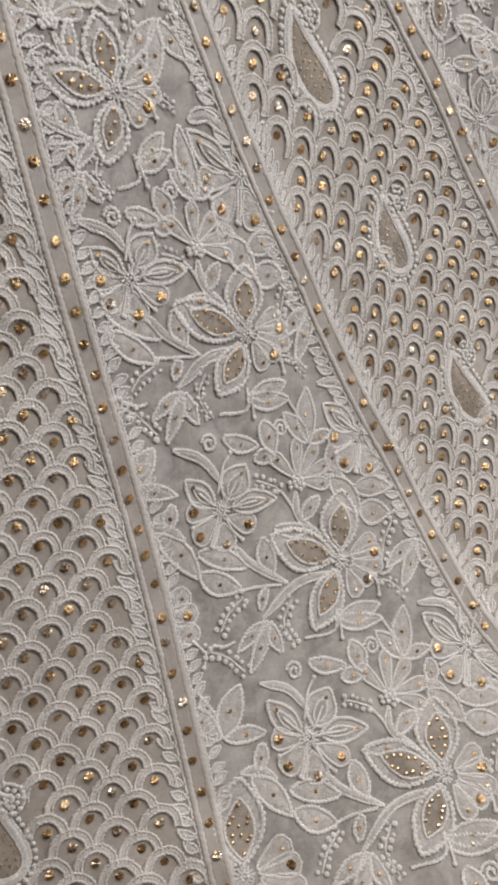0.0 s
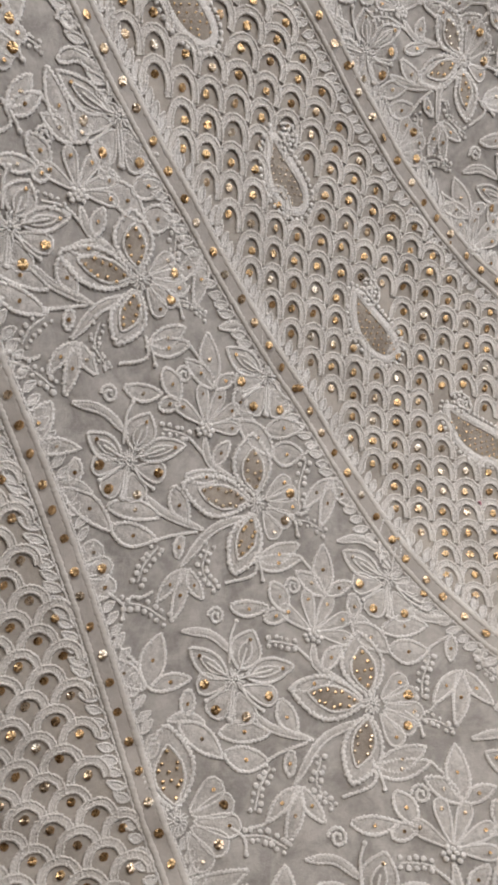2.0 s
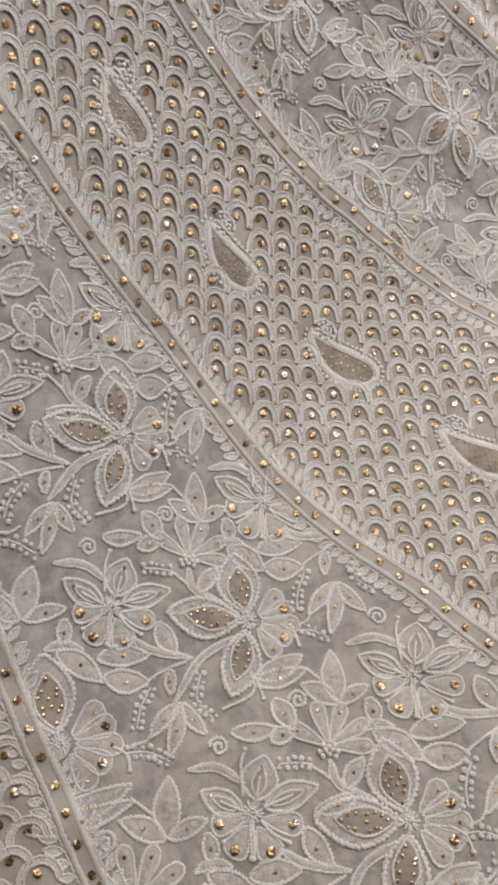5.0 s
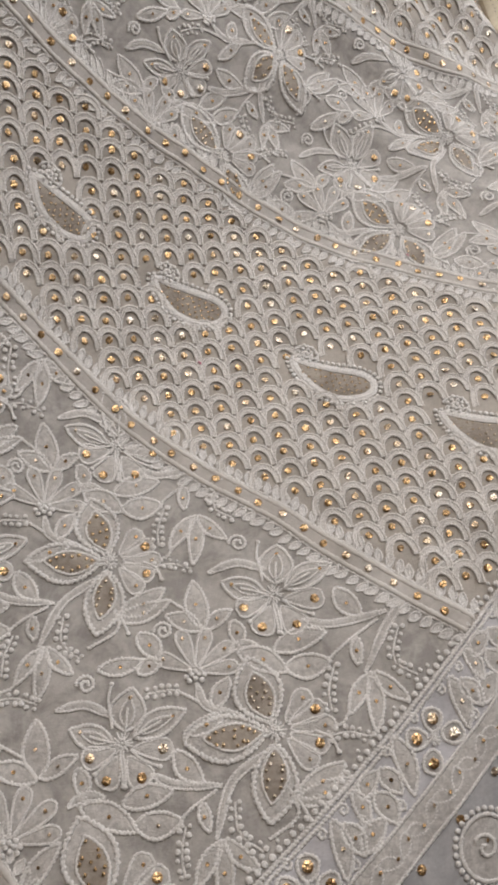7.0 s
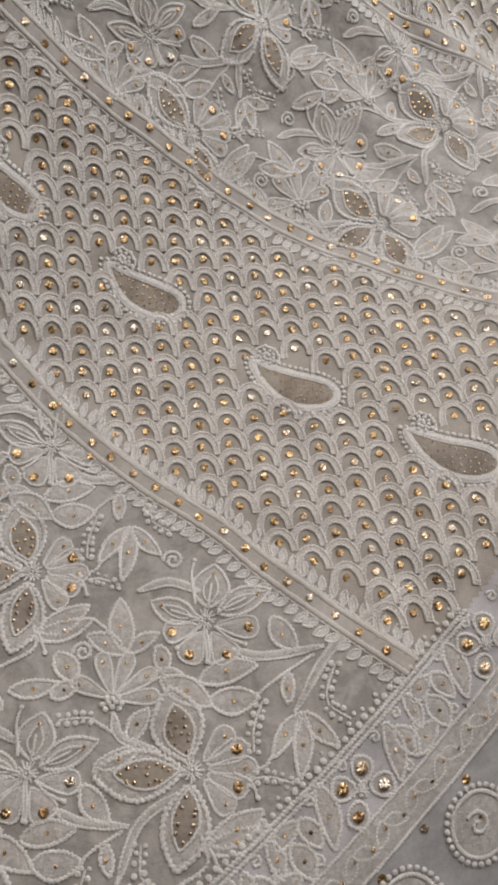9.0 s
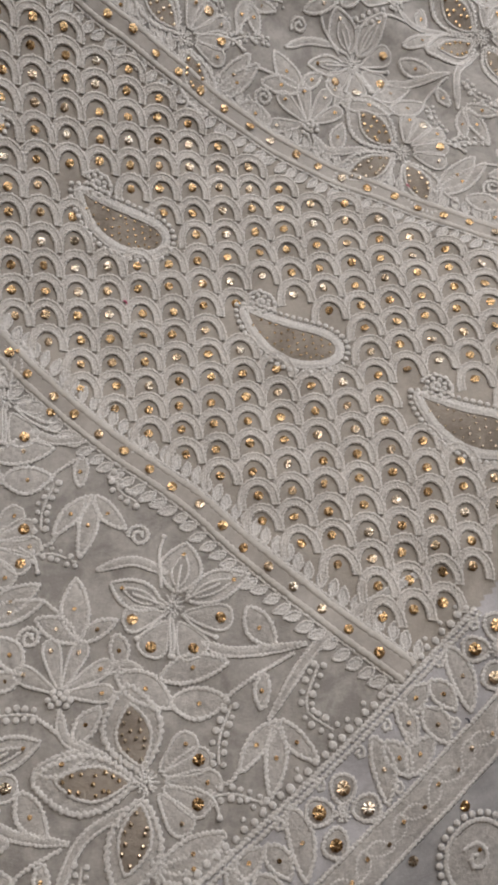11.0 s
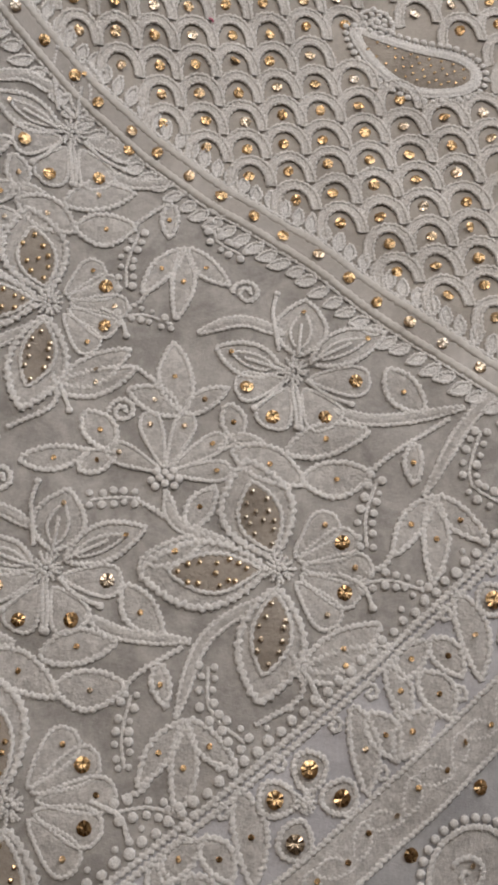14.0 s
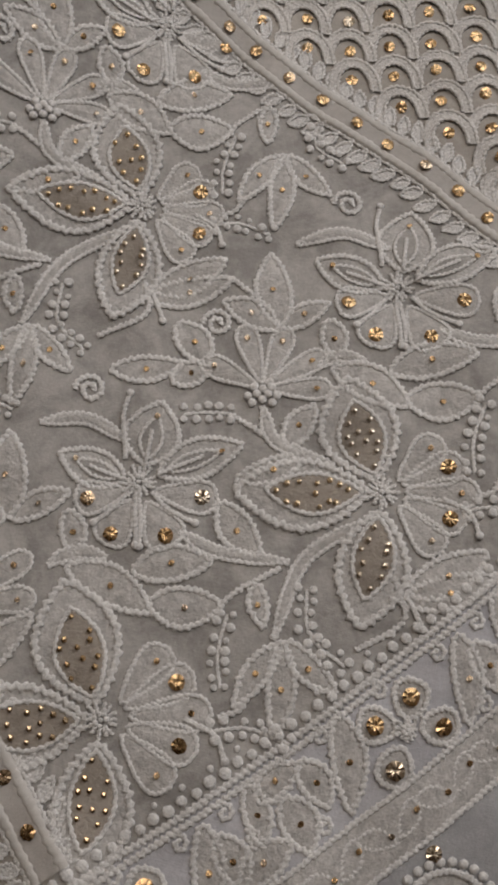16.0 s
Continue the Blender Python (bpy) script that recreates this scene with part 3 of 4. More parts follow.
# ---- flowered panels: one repeat of the design, in steps of the repeat ----
LEAVES = ((0.213, -0.153, 0.264, 0.114, 10.6), (-0.221, -0.743, -0.126, -0.557, 10.0), (-0.139, -0.764, -0.035, -0.619, 11.2), (-0.319, -0.856, -0.12, -0.769, 10.8), (0.114, -0.562, 0.150, -0.775, 6.4),
          (0.11, -0.556, 0.258, -0.748, 7.2), (0.118, -0.548, 0.272, -0.535, 6.6), (-0.428, -0.772, -0.331, -0.828, 6.9), (-0.226, -0.425, -0.068, -0.438, 9.6), (-0.233, -0.136, -0.273, 0.026, 7.7))
MORE_LEAVES = ((-0.244, -0.337, -0.182, -0.094, 6.9), (-0.496, 0.109, -0.673, 0.232, 11.2), (-0.496, 0.098, -0.643, 0.02, 8.8), (-0.488, 0.113, -0.466, 0.256, 6.5), (-0.782, -0.187, -0.68, 0.092, 8.8),
               (-0.672, -0.152, -0.53, -0.158, 10.0), (-0.671, -0.431, -0.574, -0.231, 7.7), (-0.551, -0.292, -0.519, -0.159, 7.3), (-0.023, -0.502, 0.058, -0.567, 5.0))
STEMS = ((0.027, -0.091, 0.006, -0.338, 0.095, -0.572), (-0.486, -0.528, -0.595, -0.583, -0.655, -0.693), (-0.229, -0.579, -0.135, -0.526, -0.013, -0.376), (-0.354, -0.107, -0.258, -0.152, -0.122, -0.052), (-0.347, 0.113, -0.336, 0.178, -0.281, 0.229))
CORDS = ((0.174, -0.153, 0.256, -0.22, 0.232, -0.401), (-0.039, -0.625, -0.037, -0.54, -0.016, -0.409), (-0.39, -0.211, -0.347, -0.188, -0.295, -0.17), (0.146, 0.187, 0.163, 0.233, 0.153, 0.276), (-0.587, 0.114, -0.638, 0.099, -0.691, 0.083))
PINS = ((0.223, 0.132, 0.168, 0.154, 0.105, 0.128), (0.299, -0.191, 0.26, -0.173, 0.22, -0.161))
GRAPES = ((0.058, -0.388, 0.139, -0.478, 0.242, -0.463), (0.161, 0.155, 0.2, 0.22, 0.279, 0.27), (-0.012, -0.622, 0.041, -0.71, 0.102, -0.764), (-0.461, -0.332, -0.43, -0.267, -0.39, -0.207))
SWIRLS = ((-0.657, -0.522, 5.0), (-0.606, -0.044, 5.0))
POSY = (-0.389, -0.071)
POSY_PETALS = ((-0.524, -0.149), (-0.533, 0.005), (-0.468, 0.099), (-0.371, 0.134), (-0.298, 0.079))
NETTED = ((-0.035, 0.018, -0.273, 0.16, 22.7), (-0.022, -0.032, -0.222, -0.33, 20.8), (0.032, -0.048, 0.212, -0.311, 19.8))
FAN = ((0.002, 0.064, -0.015, 0.251, 10.0, 1), (0.015, 0.065, 0.063, 0.254, 10.0, 2), (0.034, 0.058, 0.146, 0.225, 9.6, 1), (0.047, 0.037, 0.182, 0.129, 10.0, 2), (0.053, 0.013, 0.197, 0.018, 10.0, 1))
STAR = (-0.386, -0.579)
STAR_PETALS = ((-0.411, -0.607, -0.568, -0.708, 11.9), (-0.41, -0.531, -0.518, -0.37, 17.3), (-0.373, -0.518, -0.308, -0.259, 12.3))
STAR_DROPS = ((-0.385, -0.623, -0.445, -0.761, 10.4), (-0.36, -0.631, -0.313, -0.772, 11.5), (-0.333, -0.597, -0.209, -0.622, 12.3), (-0.344, -0.559, -0.233, -0.428, 10.4))
STAR_PINS = ((-0.373, -0.759, -0.372, -0.701, -0.381, -0.627), (-0.258, -0.695, -0.307, -0.645, -0.36, -0.603), (-0.222, -0.524, -0.283, -0.559, -0.347, -0.569), (-0.266, -0.701, -0.315, -0.656, -0.366, -0.612), (-0.584, -0.427, -0.545, -0.489, -0.454, -0.565))

MAP_ONE = ((0.1125, 0.0583), (0.0868, 0.0493), (0.0187, 0.0161), (0.0347, 0.0139), (0.0548, -0.1073), (0.0081, -0.0015), (0.0108, -0.004), (0.0025, -0.0051), (-0.0055, 0.001), (0.0007, 0.0017))
MAP_TWO = ((0.3024, 0.3551), (0.0534, 0.0553), (-0.0032, -0.0054), (0.114, -0.0411), (0.0103, 0.0094), (0.0065, -0.0079))


def repeat_map(coef, deg):
    powers = [(a, b) for a in range(deg + 1) for b in range(deg + 1 - a)]

    def plan(p, q):
        return np.array([sum(c[k] * p**a * q**b for c, (a, b) in zip(coef, powers)) for k in (0, 1)])

    return plan


def tiny_sequin(p, parent, h=0.0011):
    sequin(p, 0.00095, parent, h, 14.0, "small_sequin")


def leaf(p, q, w, bend=0.04, spot=True):
    f, L = frame_at(p, q)
    out, spine = leaf_outline(L, w, bend, 0.9, 18)
    fill = Build()
    patch(fill, f, spine, 0.0004, 0.0007)
    ob = part("leaf", fill, FILL, skirt, "white stitched leaf with a corded edge")
    rim = Build()
    cord(rim, f(out), 0.00095, True, 0.0003, 0.26, 0.0023, 0, 0.0004)
    part("rim", rim, THREAD, ob)
    if spot:
        tiny_sequin(f(np.array([[L * 0.5, spine[9, 1]]]))[0], ob)
    return ob


def netted_petal(p, q, w, owner):
    f, L = frame_at(p, q)
    out, spine = leaf_outline(L, w, 0.03, 1.0, 24)
    ring = Build()
    patch(ring, f, spine, 0.0004, 0.0006, 5, 0.97)
    ob = part("petal", ring, FILL, owner, "white petal with a beaded net centre")
    inn, sp = leaf_outline(L * 0.74, w * 0.62, 0.03, 1.0, 18)
    inn, sp = inn + (L * 0.04, 0), sp + (L * 0.04, 0, 0)
    net = Build()
    patch(net, f, sp, 0.0011, 0.0004, 5)
    part("net_centre", net, NET, ob, "taupe drawn-thread net")
    rim = Build()
    cord(rim, f(out), 0.0012, True, 0.0004, 0.30, 0.0029, 0, 0.0006)
    cord(rim, f(inn), 0.0007, True, 0.0008, 0.30, 0.0026)
    part("rim", rim, THREAD, ob)
    beads = Build()
    rows = max(4, int(L * 0.66 / 0.0036))
    for i in range(rows):
        k = 2 + int(round(13 * i / (rows - 1)))
        a, mid, half = sp[k]
        m = max(1, int(half * 2 / 0.0042))
        for j in range(m):
            b = mid + half * 0.6 * ((0.3 if i % 2 else -0.3) if m == 1 else 2 * j / (m - 1) - 1 + (0.12 if i % 2 else -0.12))
            knob(beads, f(np.array([[a + RND.gauss(0, 0.0005), b + RND.gauss(0, 0.0003)]]))[0], 0.00105 * RND.uniform(0.85, 1.1), 0.0013, 0.7, 5, 2)
    tagged(part("beading", beads, BEAD, ob, "tiny gilt beads", False), kind="stuff")


def fan_petal(p, q, w, size, owner):
    f, L = frame_at(p, q)
    u = np.linspace(0, 1, 18)
    half = 0.5 * w * np.sqrt(np.clip(1 - ((u - 0.62) / np.where(u > 0.62, 0.38, 0.62)) ** 2, 0, 1)) * (0.35 + 0.65 * u)
    half *= 0.5 * w / half.max()
    spine = np.stack([u * L, 0 * u, half], 1)
    out = np.concatenate([np.stack([u * L, half], 1), np.stack([u * L, -half], 1)[-2:0:-1]])
    fill = Build()
    patch(fill, f, spine, 0.0004, 0.0008)
    ob = part("petal", fill, FILL, owner)
    rim = Build()
    cord(rim, f(out), 0.0007, True, 0.0004, 0.26, 0.0019)
    part("rim", rim, THREAD, ob)
    tip = f(np.array([[L * 0.76, 0.0]]))[0]
    if size == 2:
        sequin(tip, 0.0024, ob, 0.0011, 7.0)
    elif size == 1:
        tiny_sequin(tip, ob, 0.0014)


def pin(bd, a, b, c):
    cord(bd, spline([a, b, c], 6), 0.0008, False, 0.0006, 0.15, 0.0018)
    knob(bd, a, 0.0014, 0.0004)


def heart(bd, c, toward, n=9, r=0.0034):
    """Radial bullion stitches round a tight cluster of knots."""
    f, L = frame_at(c, toward)
    for k in range(n + 5):
        a = 2 * math.pi * k / (n + 5) + RND.uniform(-0.1, 0.1)
        e = r * RND.uniform(1.35, 1.75)
        line = f(np.array([[0.45 * r * math.cos(a), 0.45 * r * math.sin(a)], [0.9 * r * math.cos(a), 0.9 * r * math.sin(a)], [e * math.cos(a), e * math.sin(a)]]))
        cord(bd, line, 0.0006, False, 0.0009, 0.3, 0.0016)
    for k in range(7):
        a = 0.9 * k
        q = 0.0 if k == 0 else 0.5 * r
        knob(bd, f(np.array([[q * math.cos(a), q * math.sin(a)]]))[0], 0.0009 * RND.uniform(0.85, 1.15), 0.0009, 0.6, 7, 3)


# the repeat's own steps on flat cloth, its first axis along the first step
HOME = np.array([[0.1285, 0.0020], [0.0, 0.1022]])


def flowered(plan, test, ps, qs, ref):
    for p0 in ps:
        for q0 in qs:
            at = lambda p, q: plan(p0 + p, q0 + q)
            e = 0.02
            J = (np.array([plan(p0 + e, q0), plan(p0, q0 + e)]) - plan(p0, q0)) / e
            J3 = [np.append(d, (height(*(plan(p0, q0) + d * e)) - height(*plan(p0, q0))) / e) for d in J]
            k = min(1.08, max(0.62, math.sqrt(np.linalg.norm(np.cross(*J3)) / ref)))
            mm = 0.001 * k

            def whole(anchor):
                """The design round an anchor at its own size, turned and laid as the cloth lies there."""
                c0, d0 = at(*anchor), at(anchor[0] + e, anchor[1])
                f, _ = frame_at(c0, d0)

                def spot(p, q):
                    x, y = ((p - anchor[0]) * HOME[:, 0] + (q - anchor[1]) * HOME[:, 1]) * k
                    return f(np.array([[x, y]]))[0]

                return spot

            c = at(0, 0)
            grid, at = at, whole((0, 0))
            if test(c, 0.006):
                lotus = tagged(new("lotus_flower"), "white stitched flower with netted petals and sequined fan")
                lotus.parent = skirt
                for a, b, d, g, w in NETTED:
                    if test(at(0.5 * a + 0.5 * d, 0.5 * b + 0.5 * g), 0.0):
                        netted_petal(at(a, b), at(d, g), w * mm, lotus)
                for a, b, d, g, w, size in FAN:
                    if test(at(0.5 * a + 0.5 * d, 0.5 * b + 0.5 * g), 0.0):
                        fan_petal(at(a, b), at(d, g), w * mm, size, lotus)
                bd = Build()
                heart(bd, c, at(0.1, 0))
                part("flower_heart", bd, THREAD, lotus, "white knotted heart")
            else:
                for a, b, d, g, w in NETTED:
                    if test(at((a + d) / 2, (b + g) / 2), 0.004):
                        bit = tagged(new("cut_flower"), "white netted petal cut by the seam")
                        bit.parent = skirt
                        netted_petal(at(a, b), at(d, g), w * mm, bit)
                for a, b, d, g, w, size in FAN:
                    if test(at((a + d) / 2, (b + g) / 2), 0.004):
                        bit = tagged(new("cut_flower"), "white fan petal cut by the seam")
                        bit.parent = skirt
                        fan_petal(at(a, b), at(d, g), w * mm, size, bit)
            at = grid
            c = at(*STAR)
            at = whole(STAR)
            if test(c, 0.004):
                star = tagged(new("star_flower"), "white stitched star flower with rays and sequins")
                star.parent = skirt
                for a, b, d, g, w in STAR_PETALS:
                    if not test(at(0.5 * a + 0.5 * d, 0.5 * b + 0.5 * g), 0.0):
                        continue
                    f, L = frame_at(at(a, b), at(d, g))
                    out, spine = leaf_outline(L, w * mm, 0.02, 0.9, 18)
                    inn, sp = leaf_outline(L * 0.66, w * mm * 0.40, 0.02, 0.9, 12)
                    fill = Build()
                    patch(fill, f, spine)
                    ob = part("petal", fill, FILL, star)
                    rim = Build()
                    cord(rim, f(out), 0.0009, True, 0.0004, 0.28, 0.0021)
                    cord(rim, f(inn + (0.10 * L, 0)), 0.0006, True, 0.0007, 0.3, 0.0022)
                    cord(rim, f(np.array([[0.02 * L, 0], [0.25 * L, 0.01 * L], [0.55 * L, 0.02 * L]])), 0.0007, False, 0.0011, 0.2, 0.0019)
                    part("rim", rim, THREAD, ob)
                    gap = Build()
                    patch(gap, f, sp + (0.10 * L, 0, 0), 0.0011, 0.0003, 4, 0.92)
                    part("sheer_window", gap, GROUND, ob, "sheer grey window in the petal")
                    tiny_sequin(f(np.array([[L * 0.76, 0]]))[0], ob, 0.0015)
                for a, b, d, g, w in STAR_DROPS:
                    if test(at(0.5 * a + 0.5 * d, 0.5 * b + 0.5 * g), 0.0):
                        fan_petal(at(a, b), at(d, g), w * mm, 2, star)
                bd = Build()
                heart(bd, c, at(STAR[0] + 0.1, STAR[1]), 10, 0.0036)
                part("flower_heart", bd, THREAD, star, "white knotted heart")
                for a in STAR_PINS:
                    bd = Build()
                    pin(bd, at(*a[:2]), at(*a[2:4]), at(*a[4:]))
                    part("stamen", bd, THREAD, star)
            at = grid
            c = at(*POSY)
            at = whole(POSY)
            if test(c, 0.004):
                posy = tagged(new("small_flower"), "small white five-petalled stitched flower")
                posy.parent = skirt
                for d in POSY_PETALS:
                    e1 = at(*d)
                    fan_petal(c + 0.1 * (e1 - c), c + 1.15 * (e1 - c), 7.2 * mm, 1, posy)
                bd = Build()
                f, L = frame_at(c, at(-0.35, -0.11))
                for x, y in ((0, 0), (1.6, 1.8), (1.6, -1.8), (3.6, 0), (4.6, 3.2), (4.6, -3.2), (-0.5, 2.8), (-0.5, -2.8), (2.4, 4.6), (2.4, -4.6)):
                    knob(bd, f(np.array([[x * mm, y * mm]]))[0], 0.0015, 0.0004)
                part("flower_heart", bd, THREAD, posy, "cluster of white knots")
            at = grid
            tuft = whole((0.112, -0.555))
            for n, (a, b, d, g, w) in enumerate(LEAVES + MORE_LEAVES):
                at = tuft if 4 <= n <= 6 else grid
                if test(at((a + d) / 2, (b + g) / 2), 0.007):
                    leaf(at(a, b), at(d, g), w * mm, 0.04 if n % 2 else -0.04)
            at = grid
            for a in CORDS:
                if test(at(a[2], a[3]), 0.006):
                    bd = Build()
                    cord(bd, spline([at(*a[:2]), at(*a[2:4]), at(*a[4:])], 8), 0.0009, False, 0.0003, 0.3, 0.0023)
                    part("tendril", bd, THREAD, skirt, "white corded tendril")
            for a in STEMS:
                if test(at(a[2], a[3]), 0.006):
                    bd = Build()
                    line = spline([at(*a[:2]), at(*a[2:4]), at(*a[4:])], 8)
                    w = 0.0016 * k
                    e = np.minimum(1, np.minimum(np.arange(len(line)), np.arange(len(line))[::-1]) / 4 + 0.12)
                    sweep(bd, line, [(w, 0.0), (0.5 * w, 0.0004), (-0.5 * w, 0.0004), (-w, 0.0)], h=0.0003, taper=0.006)
                    ob = part("stem", bd, FILL, skirt, "white filled stem between two cords")
                    bd = Build()
                    for s in (w, -w):
                        cord(bd, offset(line, s * e), 0.0008, False, 0.0003, 0.28, 0.0023)
                    part("rim", bd, THREAD, ob)
            for a in PINS:
                if test(at(a[2], a[3]), 0.005):
                    bd = Build()
                    pin(bd, at(*a[:2]), at(*a[2:4]), at(*a[4:]))
                    part("stamen", bd, THREAD, skirt, "white stitched stamen with a knot")
            for n, a in enumerate(GRAPES):
                if test(at(a[2], a[3]), 0.006):
                    bd = Build()
                    line, s = resample(spline([at(*a[:2]), at(*a[2:4]), at(*a[4:])], 8), 0.0038 * k)
                    cord(bd, line, 0.0006, False, 0.0002, 0.2)
                    ob = part("knot_string", bd, THREAD, skirt, "string of paired white knots")
                    for d in (0.0021, -0.0021):
                        for pt in offset(line, d * k):
                            knot(pt + np.array([RND.gauss(0, 0.0004), RND.gauss(0, 0.0004)]), 0.00138 * k * RND.uniform(0.75, 1.2), ob)
            for a, b, r in SWIRLS:
                if test(at(a, b), 0.007):
                    f, L = frame_at(at(a, b), at(a + 0.1, b))
                    th = np.linspace(0.4, 3.3 * math.pi, 40)
                    rad = r * mm * (0.15 + 0.85 * th / th[-1])
                    bd = Build()
                    cord(bd, f(np.stack([rad * np.cos(th), rad * np.sin(th)], 1)), 0.00095, False, 0.0003, 0.25)
                    part("curl", bd, THREAD, skirt, "white corded curl")


flowered(repeat_map(MAP_ONE, 3), in_flower_one, (-4, -3, -2, -1, 0, 1, 2), (-2, -1, 0, 1, 2), 0.01307)
flowered(repeat_map(MAP_TWO, 2), in_flower_two, (-3, -2, -1, 0, 1, 2), (-2, -1, 0, 1, 2), 0.0132)

# ---- the hem border ----
border = tagged(new("hem_border"), "white corded hem border with leaves and sequin flowers")
border.parent = skirt
S = np.arange(-0.06, 0.245, 0.0016)
for h, r in ((0.0006, 0.0011), (0.0034, 0.0010)):
    bd = Build()
    cord(bd, hem_point(S, h + 0 * S), r, False, 0.0003, 0.28, 0.0024)
    part("hem_cord", bd, THREAD, border, "white twisted cord")
for n, s in enumerate(np.arange(-0.06, 0.245, 0.0047)):
    knot(hem_point(np.array([s]), np.array([-0.0026 + 0.0003 * (-1) ** n]))[0], 0.0018 * RND.uniform(0.85, 1.1), border, 0.0003, "hem_knot")
    if n % 2:
        knot(hem_point(np.array([s + 0.002]), np.array([-0.0058]))[0], 0.0011 * RND.uniform(0.85, 1.1), border, 0.0002, "hem_knot")
# solid embroidered strip along the foot of the border
strip = Build()
sw = np.linspace(0.0300, 0.0455, 7)
SS = np.arange(-0.06, 0.25, 0.0012)
V = lift(np.stack([hem_point(SS, 0 * SS + h) for h in sw], 1), np.array([0.0003, 0.0008, 0.0009, 0.0009, 0.0009, 0.0008, 0.0003])[None])
strip.put(V, grid_faces(len(SS), len(sw))[:, ::-1])
part("hem_strip", strip, FILL, border, "solid white stitched strip")
bd = Build()
for h in (0.0298, 0.0458):
    cord(bd, hem_point(SS, 0 * SS + h), 0.0009, False, 0.0006, 0.28, 0.0022)
part("strip_edge", bd, THREAD, border, "white corded edge")
for n, s in enumerate(np.arange(-0.058, 0.245, 0.0098)):
    one = Build()
    p, q = (hem_point(np.array([s + d]), np.array([h]))[0] for d, h in (((-0.004, 0.0345), (0.0055, 0.0412)) if n % 2 else ((0.006, 0.0335), (-0.003, 0.0405))))
    f, L = frame_at(p, q)
    out, spine = leaf_outline(L, 0.0056, 0.06, 0.9, 10)
    cord(one, f(out), 0.0006, True, 0.0007, 0.28, 0.0019)
    part("strip_leaf", one, THREAD, border)
for n, s in enumerate(np.arange(-0.053, 0.245, 0.0098)):
    tiny_sequin(hem_point(np.array([s]), np.array([0.0365 + 0.002 * (n % 2)]))[0], border, 0.0016)
# outer cloth below the border: single sequins
for s in np.arange(-0.055, 0.25, 0.0285):
    sequin(hem_point(np.array([s + 0.0115]), np.array([0.0502]))[0], 0.0023, border, 0.0006, 6.0)

HEM_LEAVES = ((28.8, 5.7, 15.8, 28.0, 8.3), (30.4, 10.4, 29.3, 26.7, 9.3), (29.0, 25.8, 47.1, 23.2, 9.3), (44.8, 3.9, 39.4, 19.7, 7.0), (51.6, 12.5, 49.8, 28.9, 10.2), (45.0, 9.2, 59.8, 7.2, 7.8), (60.7, 6.9, 60.9, 21.7, 8.5), (77.4, 2.1, 64.8, 26.7, 9.3))


def hem_at(s, h):
    return hem_point(np.array([s]), np.array([h]))[0]


for n in range(-2, 4):
    o = 0.0556 + 0.0910 * n
    if not -0.10 < o < 0.26:
        continue
    quad = tagged(new("sequin_flower"), "four white eyelet petals each with a large silver sequin")
    quad.parent = border
    for ds, h in ((0.0067, 0.0114), (-0.0068, 0.0114), (0.0090, 0.0236), (-0.0094, 0.0246)):
        c, e = hem_at(o + ds, h), hem_at(o, 0.018)
        f, L = frame_at(c, e)
        th = np.linspace(0, 2 * math.pi, 24, endpoint=False)
        ring = np.stack([0.0056 * np.cos(th) + 0.0007 * np.cos(2 * th), 0.0050 * np.sin(th)], 1)
        fill = Build()
        u = np.linspace(-1, 1, 13)
        patch(fill, f, np.stack([u * 0.0055, 0 * u, 0.0049 * np.sqrt(np.clip(1 - u * u, 0, 1))], 1))
        ob = part("petal", fill, FILL, quad)
        rim = Build()
        cord(rim, f(ring), 0.0009, True, 0.0004, 0.25)
        part("rim", rim, THREAD, ob)
        sequin(c, 0.0027, ob, 0.0017, 6.0)
    bd = Build()
    heart(bd, hem_at(o, 0.018), hem_at(o + 0.01, 0.018), 6, 0.0022)
    part("flower_heart", bd, THREAD, quad)
    for a, b, d, g, w in HEM_LEAVES:
        ob = leaf(hem_at(o + a / 1000, b / 1000), hem_at(o + d / 1000, g / 1000), w / 1000, 0.06)
    for a, b in ((0.0, 0.0045), (0.0205, 0.0065), (0.0355, 0.0065), (0.0385, 0.0165), (0.0565, 0.0255), (0.0225, 0.0265), (0.0695, 0.0045)):
        f, L = frame_at(hem_at(o + a, b), hem_at(o + a + 0.01, b))
        th = np.linspace(0.4, 2.6 * math.pi, 26)
        rad = 0.0028 * (0.15 + 0.85 * th / th[-1])
        bd = Build()
        cord(bd, f(np.stack([rad * np.cos(th), rad * np.sin(th)], 1)), 0.0008, False, 0.0003, 0.25)
        part("curl", bd, THREAD, border)

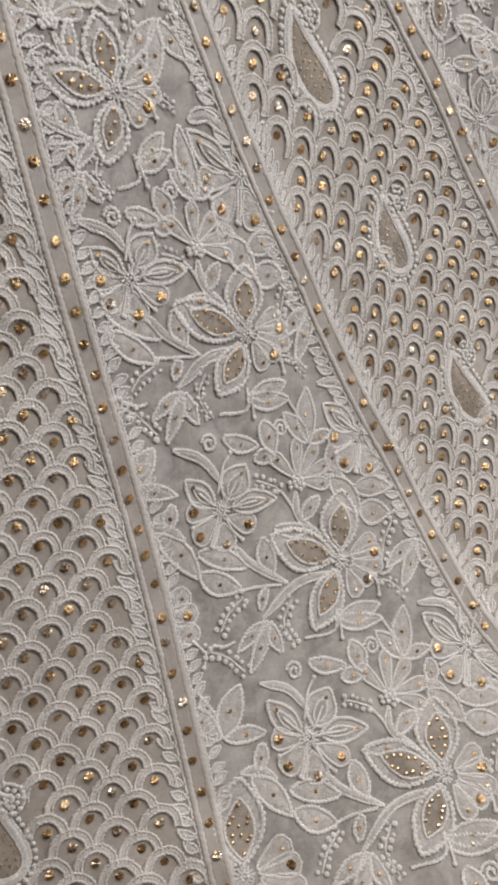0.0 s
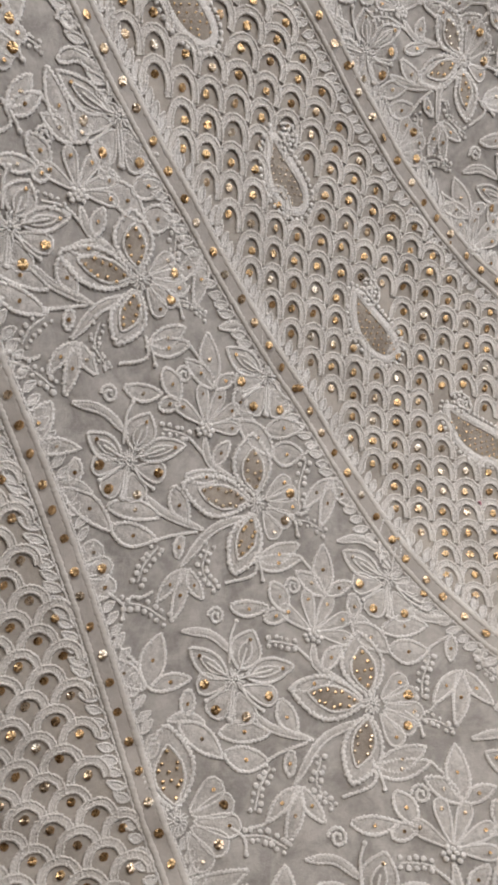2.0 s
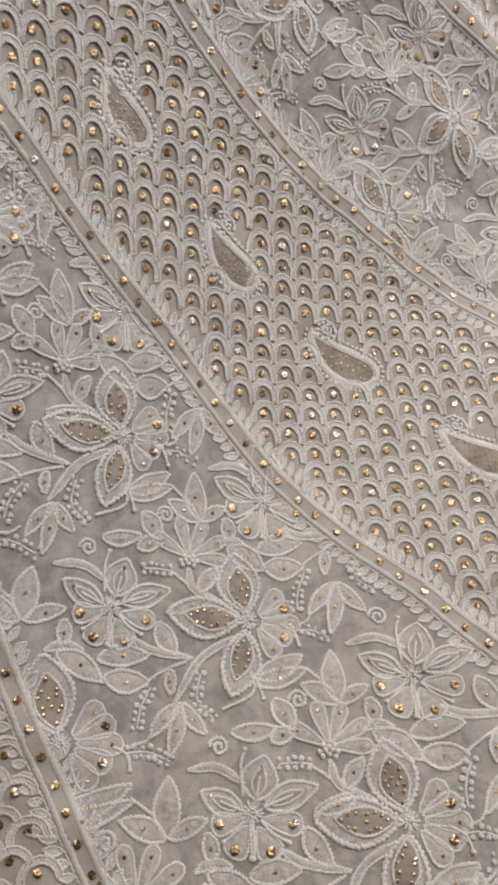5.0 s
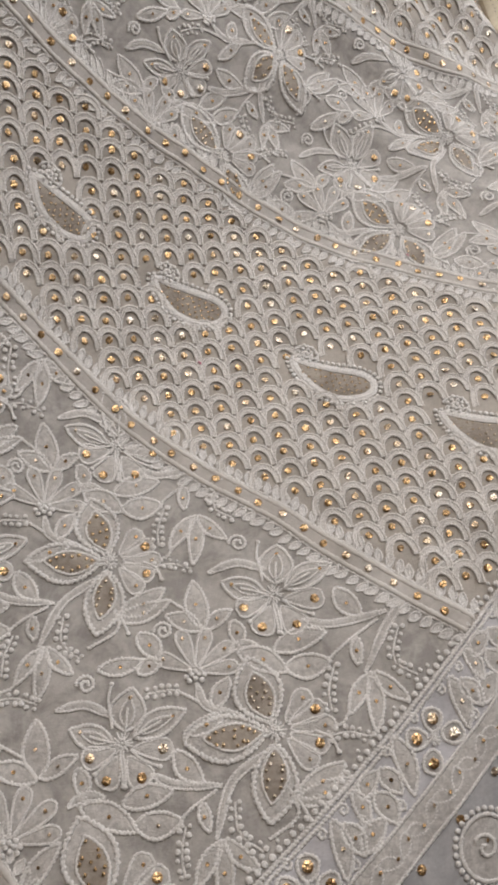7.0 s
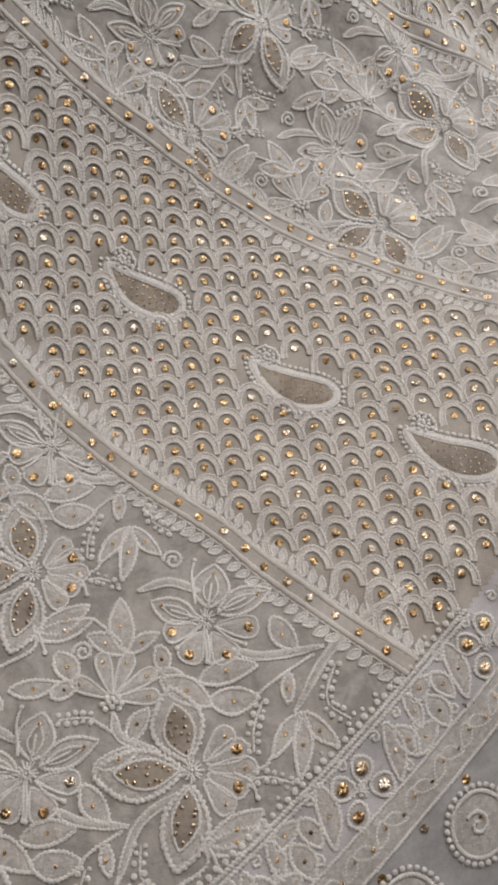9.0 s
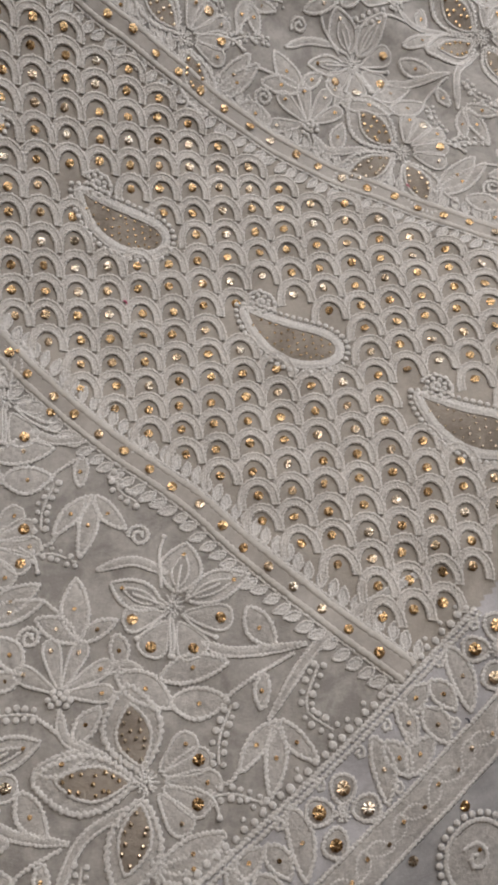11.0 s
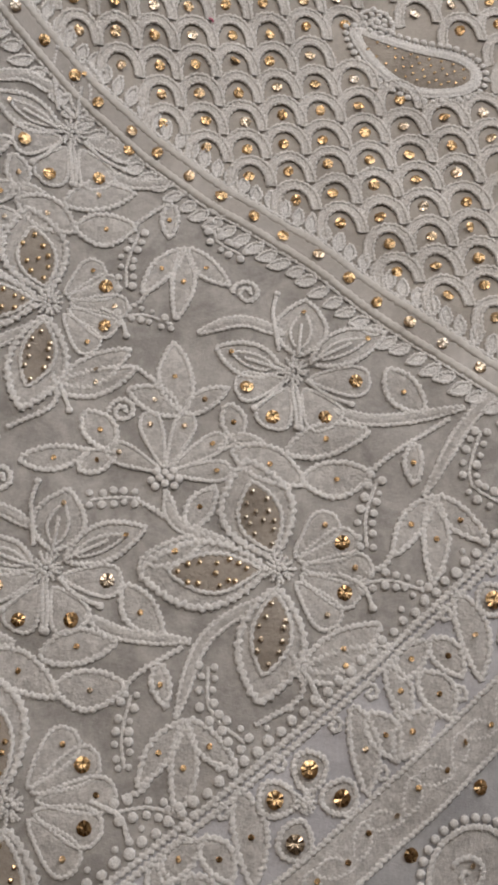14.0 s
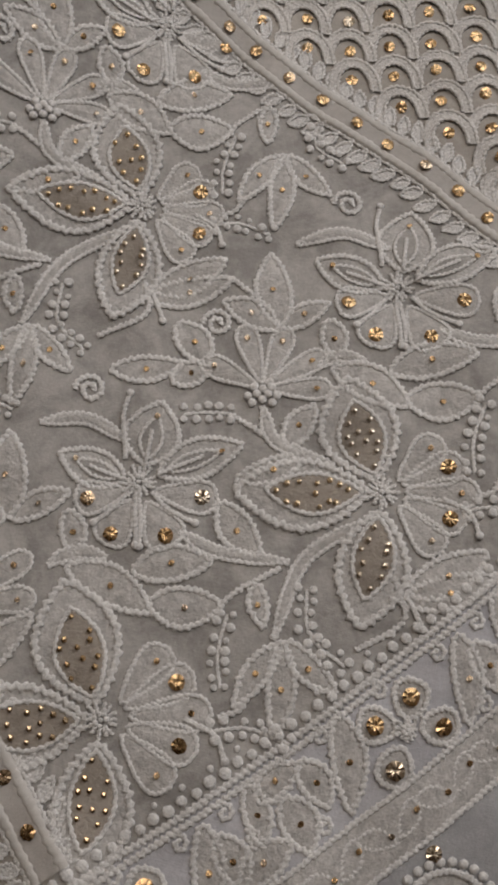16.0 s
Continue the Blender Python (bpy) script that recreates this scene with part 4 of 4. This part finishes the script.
# paisley motifs on the outer cloth
for s in (0.0335, 0.081, 0.1285, 0.176, 0.2235):
    p0 = hem_at(s, 0.0685)
    f, L = frame_at(p0, hem_at(s + 0.01, 0.0685))
    th = np.linspace(0, 2 * math.pi, 40, endpoint=False)
    fill = Build()
    u = np.linspace(-1, 1, 15)
    patch(fill, f, np.stack([u * 0.0145, 0 * u, 0.0145 * np.sqrt(np.clip(1 - u * u, 0, 1))], 1), 0.0003, 0.0005)
    ob = part("round_motif", fill, FILL, skirt, "large white curled paisley with a knotted rim")
    rim = Build()
    for r in (0.0150,):
        cord(rim, f(np.stack([r * np.cos(th), r * np.sin(th)], 1)), 0.0011, True, 0.0005, 0.2)
    tt = np.linspace(0.5, 2.6 * math.pi, 40)
    rr = 0.0066 * (0.1 + 0.9 * tt / tt[-1])
    cord(rim, f(np.stack([rr * np.cos(tt) - 0.001, rr * np.sin(tt) + 0.001], 1)), 0.0010, False, 0.0008, 0.2)
    part("rim", rim, THREAD, ob)
    halo = Build()
    for k in range(30):
        a = 2 * math.pi * k / 30
        knob(halo, f(np.array([[0.0178 * math.cos(a), 0.0178 * math.sin(a)]]))[0], 0.0016, 0.0003, 0.6, 8, 3)
    tagged(part("knot_halo", halo, THREAD, ob, "halo of white knots"), kind="stuff")
    tiny_sequin(f(np.array([[0.002, 0.003]]))[0], ob, 0.0016)

# cream eyelet cloth lying over the far end of the skirt
CREAM = fabric("cream_cotton", (0.60, 0.52, 0.38), (0.76, 0.68, 0.53), 500.0, 1500.0, 0.5)
eyelet = tagged(new("eyelet_cloth"), "cream cotton cloth with rows of small eyelets, lying on the skirt", "cloth")
EDGE = spline([(0.4905, 0.470), (0.4935, 0.440), (0.4925, 0.418), (0.4985, 0.398), (0.507, 0.382), (0.530, 0.366), (0.580, 0.352)], 8)
across = np.concatenate([np.linspace(0, 0.006, 6), np.linspace(0.010, 0.12, 24)])
up = 0.0025 + 0.0035 * (1 - np.exp(-across / 0.003))
body = Build()
P = np.stack([offset(EDGE, a) for a in across], 1)
body.put(lift(P, up[None] + 0.0012 * np.sin(np.arange(len(EDGE)) * 0.45)[:, None]), grid_faces(len(EDGE), len(across))[:, ::-1])
body.put(lift(np.stack([EDGE, EDGE], 1), np.stack([np.full(len(EDGE), 0.0004), 0.0025 + 0.0012 * np.sin(np.arange(len(EDGE)) * 0.45)], 1)), grid_faces(len(EDGE), 2)[:, ::-1])
part("body", body, CREAM, eyelet)
# dark knobs stand for the eyelet holes, their shade put into the colour
HOLE = fabric("eyelet_hole_shade", (0.14, 0.10, 0.06), (0.22, 0.16, 0.10), 900.0, 1700.0, 0.5)
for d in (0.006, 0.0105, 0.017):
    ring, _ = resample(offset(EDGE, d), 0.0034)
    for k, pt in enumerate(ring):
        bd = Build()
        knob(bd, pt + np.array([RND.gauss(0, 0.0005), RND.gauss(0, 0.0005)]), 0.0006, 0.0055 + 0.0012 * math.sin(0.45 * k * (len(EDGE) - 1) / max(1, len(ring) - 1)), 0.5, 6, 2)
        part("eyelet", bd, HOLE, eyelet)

# stray bits of coloured thread caught in the stitching
PINK = fabric("pink_thread", (0.55, 0.10, 0.20), (0.65, 0.16, 0.27), 900.0, 1700.0, 0.5)
INK = fabric("dark_thread", (0.03, 0.03, 0.05), (0.06, 0.06, 0.09), 900.0, 1700.0, 0.5)
for (x, y), mat, label in (((0.1934, 0.168), PINK, "tiny stray pink thread"), ((0.3537, 0.2154), PINK, "tiny stray pink thread"), ((0.302, -0.0539), INK, "tiny stray dark thread")):
    bd = Build()
    cord(bd, spline([(x, y), (x + 0.0012, y - 0.0006), (x + 0.0014, y - 0.002)], 5), 0.00035, False, 0.0012, 0.1)
    part("stray_thread", bd, mat, skirt, label)
